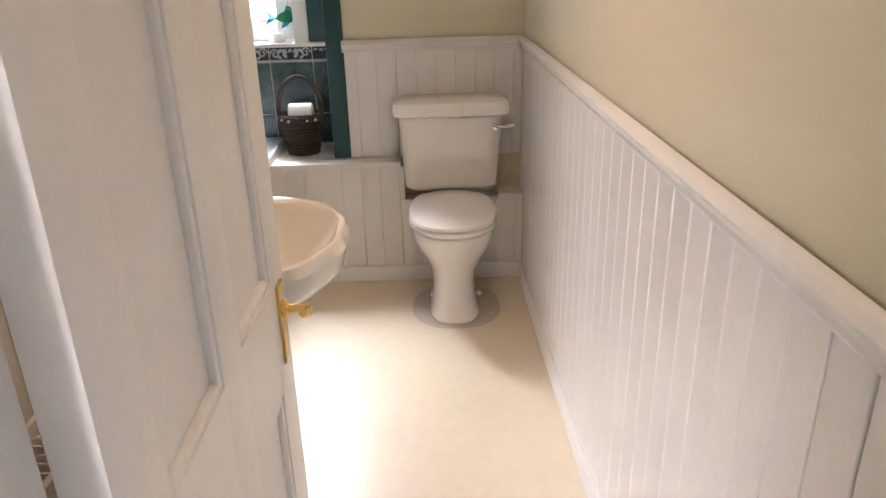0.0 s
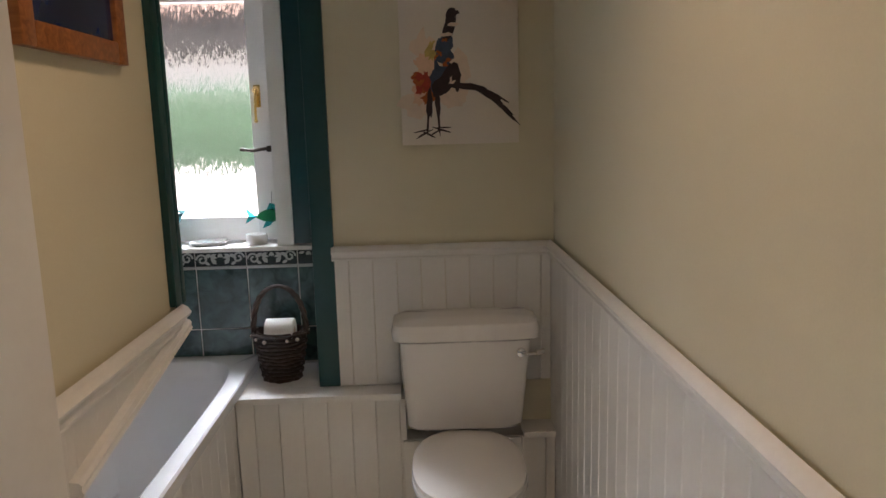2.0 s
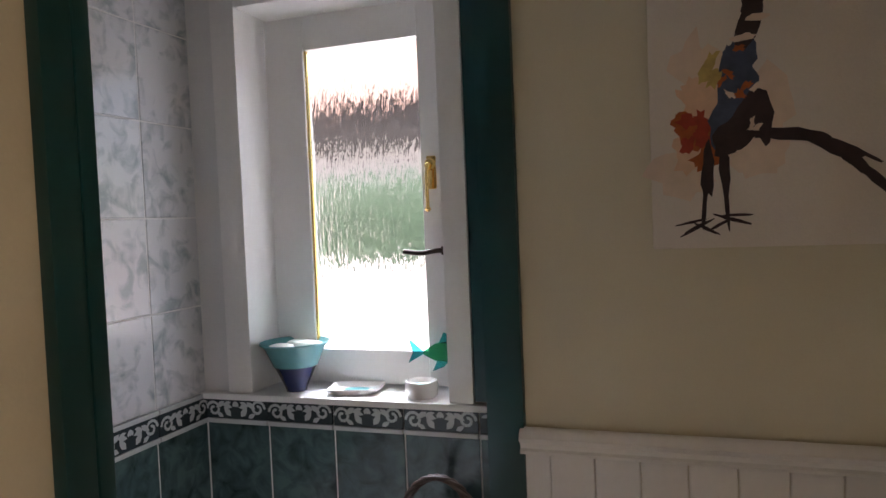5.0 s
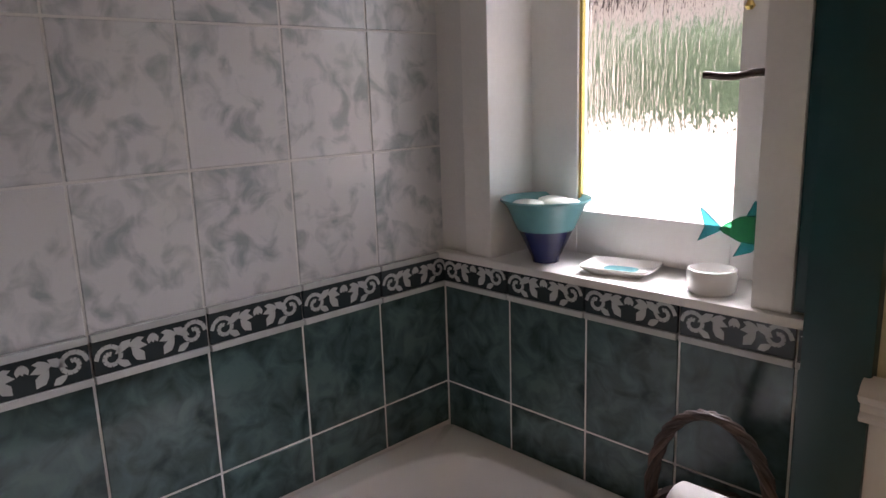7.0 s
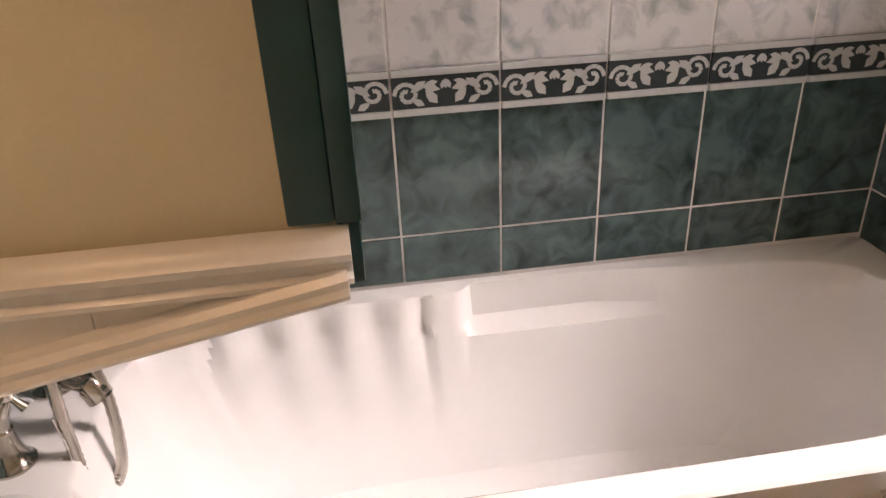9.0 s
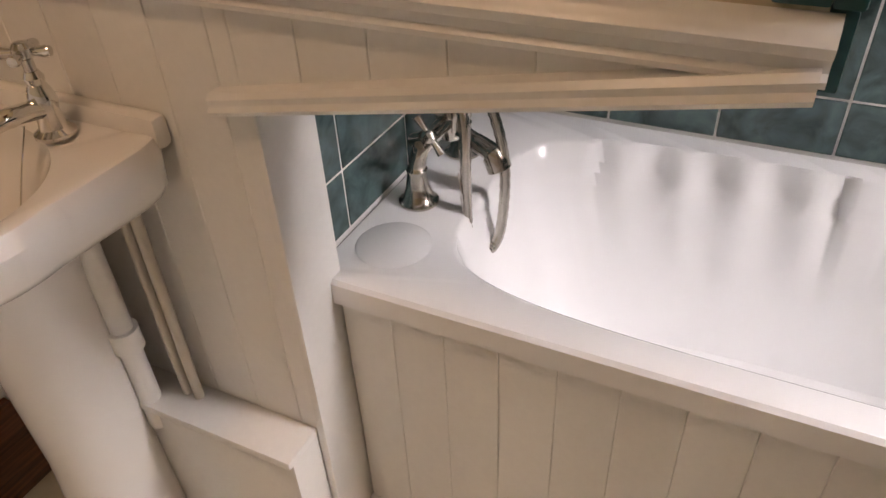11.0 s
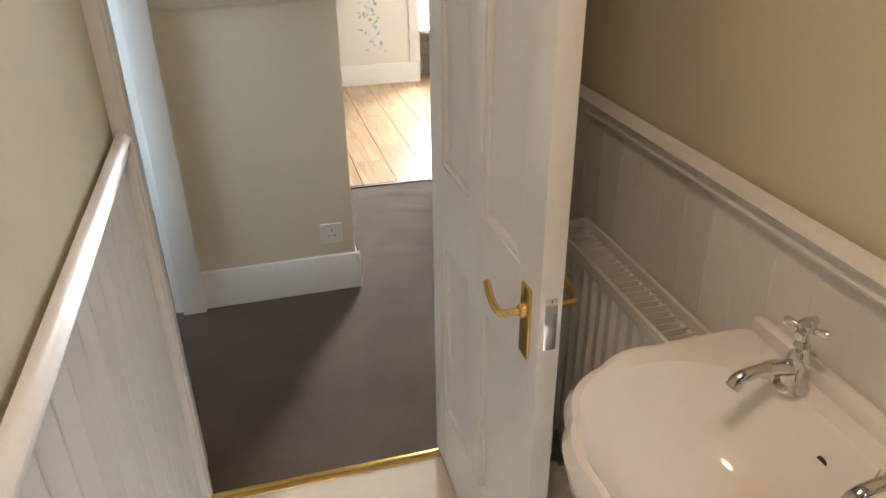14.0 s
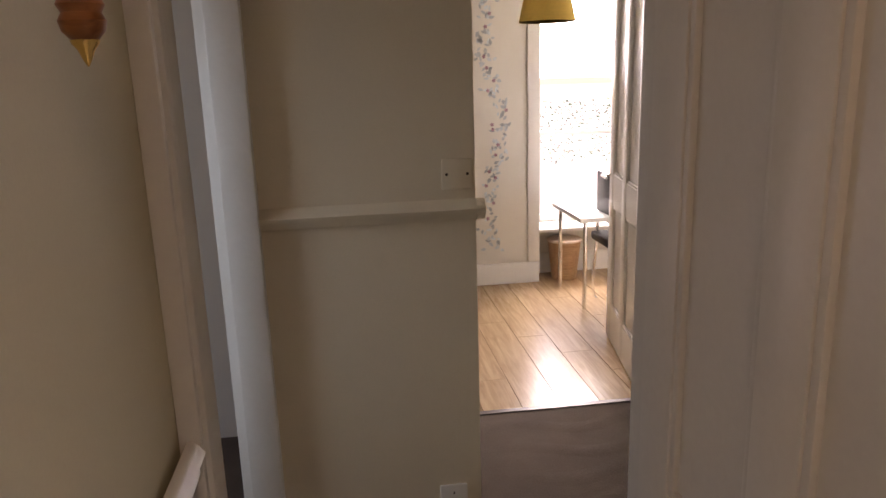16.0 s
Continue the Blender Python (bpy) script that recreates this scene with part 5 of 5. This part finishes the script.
sock = wall_plate("wall_socket", "white single power socket low on the hall wall", 0.257, -0.521, 0.086, "socket")
for dx, dz, sx, sz in ((0, 0.016, 0.004, 0.009), (-0.012, -0.008, 0.008, 0.004), (0.012, -0.008, 0.008, 0.004)):
    bm = bmesh.new()
    box(bm, -0.521 + dx - sx / 2, -0.521 + dx + sx / 2, YH + 0.010, YH + 0.0108, 0.257 + dz - sz / 2, 0.257 + dz + sz / 2)
    part("slot", bm, BLACK, sock, "dark socket slot")
plate = wall_plate("blank_wall_plate", "painted-over blank plate above the hall dado", 1.283, -0.556, 0.086, "wall plate", CREAM)
for dx in (-0.03, 0.03):
    bm = bmesh.new()
    lathe(bm, [(0.0, 0.0115), (0.004, 0.011), (0.0045, 0.0095)], (-0.556 + dx, YH, 1.283), 12, "y")
    part("screw", bm, DARKMETAL, plate, "dark screw head")

# carpet rucks
bm = bmesh.new()
for k, (y0, x0, x1, h) in enumerate(((-4.05, -1.9, -0.68, 0.005), (-4.26, -1.8, -0.72, 0.004), (-4.45, -1.9, -0.75, 0.005), (-4.66, -1.7, -0.7, 0.004), (-3.45, -1.3, -0.5, 0.003))):
    pr = [[(x0 + (x1 - x0) * i / 20, y0 + 0.05 * math.sin(i * 0.5 + k) + d, 0.0005 + hh * h * math.sin(math.pi * i / 20)) for i in range(21)] for d, hh in ((-0.05, 0), (-0.025, 0.6), (0, 1), (0.025, 0.6), (0.05, 0))]
    loft(bm, pr, False, False, False)
ob = new("carpet_rucks", finish("carpet_rucks", bm, CARPET))
ob.parent = carpet

# ---- the far room ----
random.seed(5)
for x0 in (-1.31, -0.62, 0.2):
    lf, br = bmesh.new(), bmesh.new()
    z = 0.30
    while z < 2.45:
        sway = 0.06 * math.sin(z * 5.2 + x0)
        for _ in range(8):
            a = random.uniform(0, 6.28)
            u, v = x0 + sway + random.uniform(-0.06, 0.06), z + random.uniform(-0.05, 0.05)
            leaf_shape(lf, lambda p, q: Vector((p, YB + 0.0015, q)), u, v, a, random.uniform(0.03, 0.052), random.uniform(0.016, 0.026))
        if random.random() < 0.8:
            u, v = x0 + sway + random.uniform(-0.07, 0.07), z + random.uniform(-0.04, 0.04)
            for k in range(5):
                leaf_shape(br, lambda p, q: Vector((p, YB + 0.002, q)), u, v, k * 1.257, 0.016, 0.012)
        z += 0.085
    for nm, b_, m_ in (("leaf_print", lf, LEAFPRINT), ("berry_print", br, BERRYPRINT)):
        ob = new(nm, finish(nm, b_, m_, False))
        ob.parent = wall_room

lamp = thing("pendant_lamp", "yellow fabric pendant lampshade in the far room", "lamp", (-1.45, -6.0, 1.90))
bm = bmesh.new()
lathe(bm, [(0.165, 0.0), (0.11, 0.24), (0.107, 0.24), (0.162, 0.0), (0.165, 0.0)], (-1.45, -6.0, 1.84), 36)
part("shade", bm, YELLOWSHADE, lamp)
bm = bmesh.new()
tube(bm, [(-1.45, -6.0, 2.00), (-1.45, -6.0, CH + 0.149)], 0.004, 8)
part("flex", bm, PLASTIC, lamp)

desk = thing("desk", "white-topped desk with metal legs by the far window", "desk", (-2.45, -7.75, 0.0))
bm = bmesh.new()
box(bm, -2.98, -2.05, -8.1, -7.45, 0.60, 0.63, 0.004)
part("desktop", bm, WHITE, desk)
for x in (-2.93, -2.10):
    for y in (-8.05, -7.5):
        bm = bmesh.new()
        tube(bm, [(x, y, 0.0), (x, y, 0.60)], 0.014, 12)
        part("leg", bm, CHROME, desk)
chair = thing("office_chair", "black padded chair pushed up to the desk", "chair", (-2.25, -7.2, 0.0))
bm = bmesh.new()
box(bm, -2.42, -2.02, -7.42, -7.02, 0.42, 0.48, 0.02)
part("seat", bm, BLACK, chair)
bm = bmesh.new()
box(bm, -2.09, -2.05, -7.40, -7.04, 0.57, 0.90, 0.015)
part("backrest", bm, BLACK, chair)
for y in (-7.38, -7.06):
    bm = bmesh.new()
    tube(bm, bend([(-2.40, y, 0.42), (-2.39, y, 0.012), (-2.22, y, 0.012), (-2.04, y, 0.012), (-2.05, y, 0.42), (-2.06, y, 0.6)], 6), 0.011, 10)
    part("leg", bm, CHROME, chair, "bent chrome leg")
desk.location += Vector((0.33, 1.30, 0.0))
chair.location += Vector((0.12, 0.95, 0.0))
bin_ = thing("waste_bin", "round wooden waste-paper bin under the window", "bin", (-1.87, -6.98, 0.0))
bm = bmesh.new()
lathe(bm, [(0.0, 0.003), (0.095, 0.0), (0.128, 0.305), (0.130, 0.31), (0.122, 0.31), (0.090, 0.012), (0.0, 0.012)], (-1.87, -6.98, 0.0), 32)
part("body", bm, wood("pale_bin_wood", (0.36, 0.20, 0.10), (0.52, 0.33, 0.18), 0.5), bin_)
bm = bmesh.new()
lathe(bm, [(0.128, 0.292), (0.134, 0.294), (0.135, 0.308), (0.129, 0.311)], (-1.87, -6.98, 0.0), 32)
part("rim", bm, ART_PALE, bin_)

# laminate planks
for c in range(9):
    x = -2.45 + 0.192 * c
    y = YROOM - 0.02
    first = 0.35 + 0.29 * ((c * 5) % 4)
    k = 0
    while y > YB - 0.3:
        ln = min(first if k == 0 else 1.285, y - YB + 0.3)
        if ln > 0.02:
            piece("plank", (0.190, ln - 0.002, 0.008), LAMINATE, room_floor, (x, y - ln / 2, -0.004), 0.0008)
        y -= ln
        k += 1
        if ln <= 0.02:
            break

# ---- outside ----
ground = structure("ground", [(-60, 60, 0.8, 120, -0.55, 1.02)], PAVING, "pinkish paved yard outside the bathroom window")
# pale colour here imitates the white glare behind the far window's lower pane
structure("ground_front", [(-60, 60, -120, YB - 0.5, -0.55, -0.5)], PAVING, "pale paved ground outside the far room")
random.seed(3)


def clump(name, label, x0, x1, y0, y1, z0, z1, n, size):
    bm = bmesh.new()
    for _ in range(n):
        top = z1 * (0.82 + 0.18 * random.random())
        c = Vector((random.uniform(x0, x1), random.uniform(y0, y1), random.uniform(z0, top)))
        u = Vector((random.gauss(0, 1), random.gauss(0, 1), random.gauss(0, 1))).normalized()
        w = u.orthogonal().normalized()
        s = size * random.uniform(0.5, 1.2)
        q = [c + u * s, c + w * s * 0.5, c - u * s, c - w * s * 0.5]
        bm.faces.new([bm.verts.new(p) for p in q])
    return tagged(new(name, finish(name, bm, HEDGE, False)), label, "hedge", kind="stuff")


clump("hedge", "leafy green shrubs beyond the paved yard", -6.0, -1.0, 6.35, 6.9, 0.98, 2.12, 5500, 0.09)
clump("garden_shrub", "green shrubs outside the far room window", -9.0, -4.4, -19.0, -17.5, -0.5, 1.0, 1500, 0.05)
shed = thing("outbuilding", "rendered outbuilding with dark eaves and a pinkish tiled roof", "outbuilding", (-5.0, 7.0, 1.02))
bm = bmesh.new()
box(bm, -14.0, 1.5, 7.0, 10.5, 1.01, 2.45, 0.01)
part("wall", bm, HARL, shed)
# fascia band; its dark colour includes the eaves' shadow
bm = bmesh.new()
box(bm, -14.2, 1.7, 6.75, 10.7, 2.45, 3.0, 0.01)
part("eaves", bm, EAVES_SHADE, shed, "dark shaded eaves board")
bm = bmesh.new()
loft(bm, [[(x, 6.6, 3.0), (x, 6.6, 3.08), (x, 9.6, 5.6), (x, 10.8, 3.08), (x, 10.8, 3.0)] for x in (-14.3, 1.8)])
part("roof", bm, TILEROOF, shed, "pinkish tiled roof")
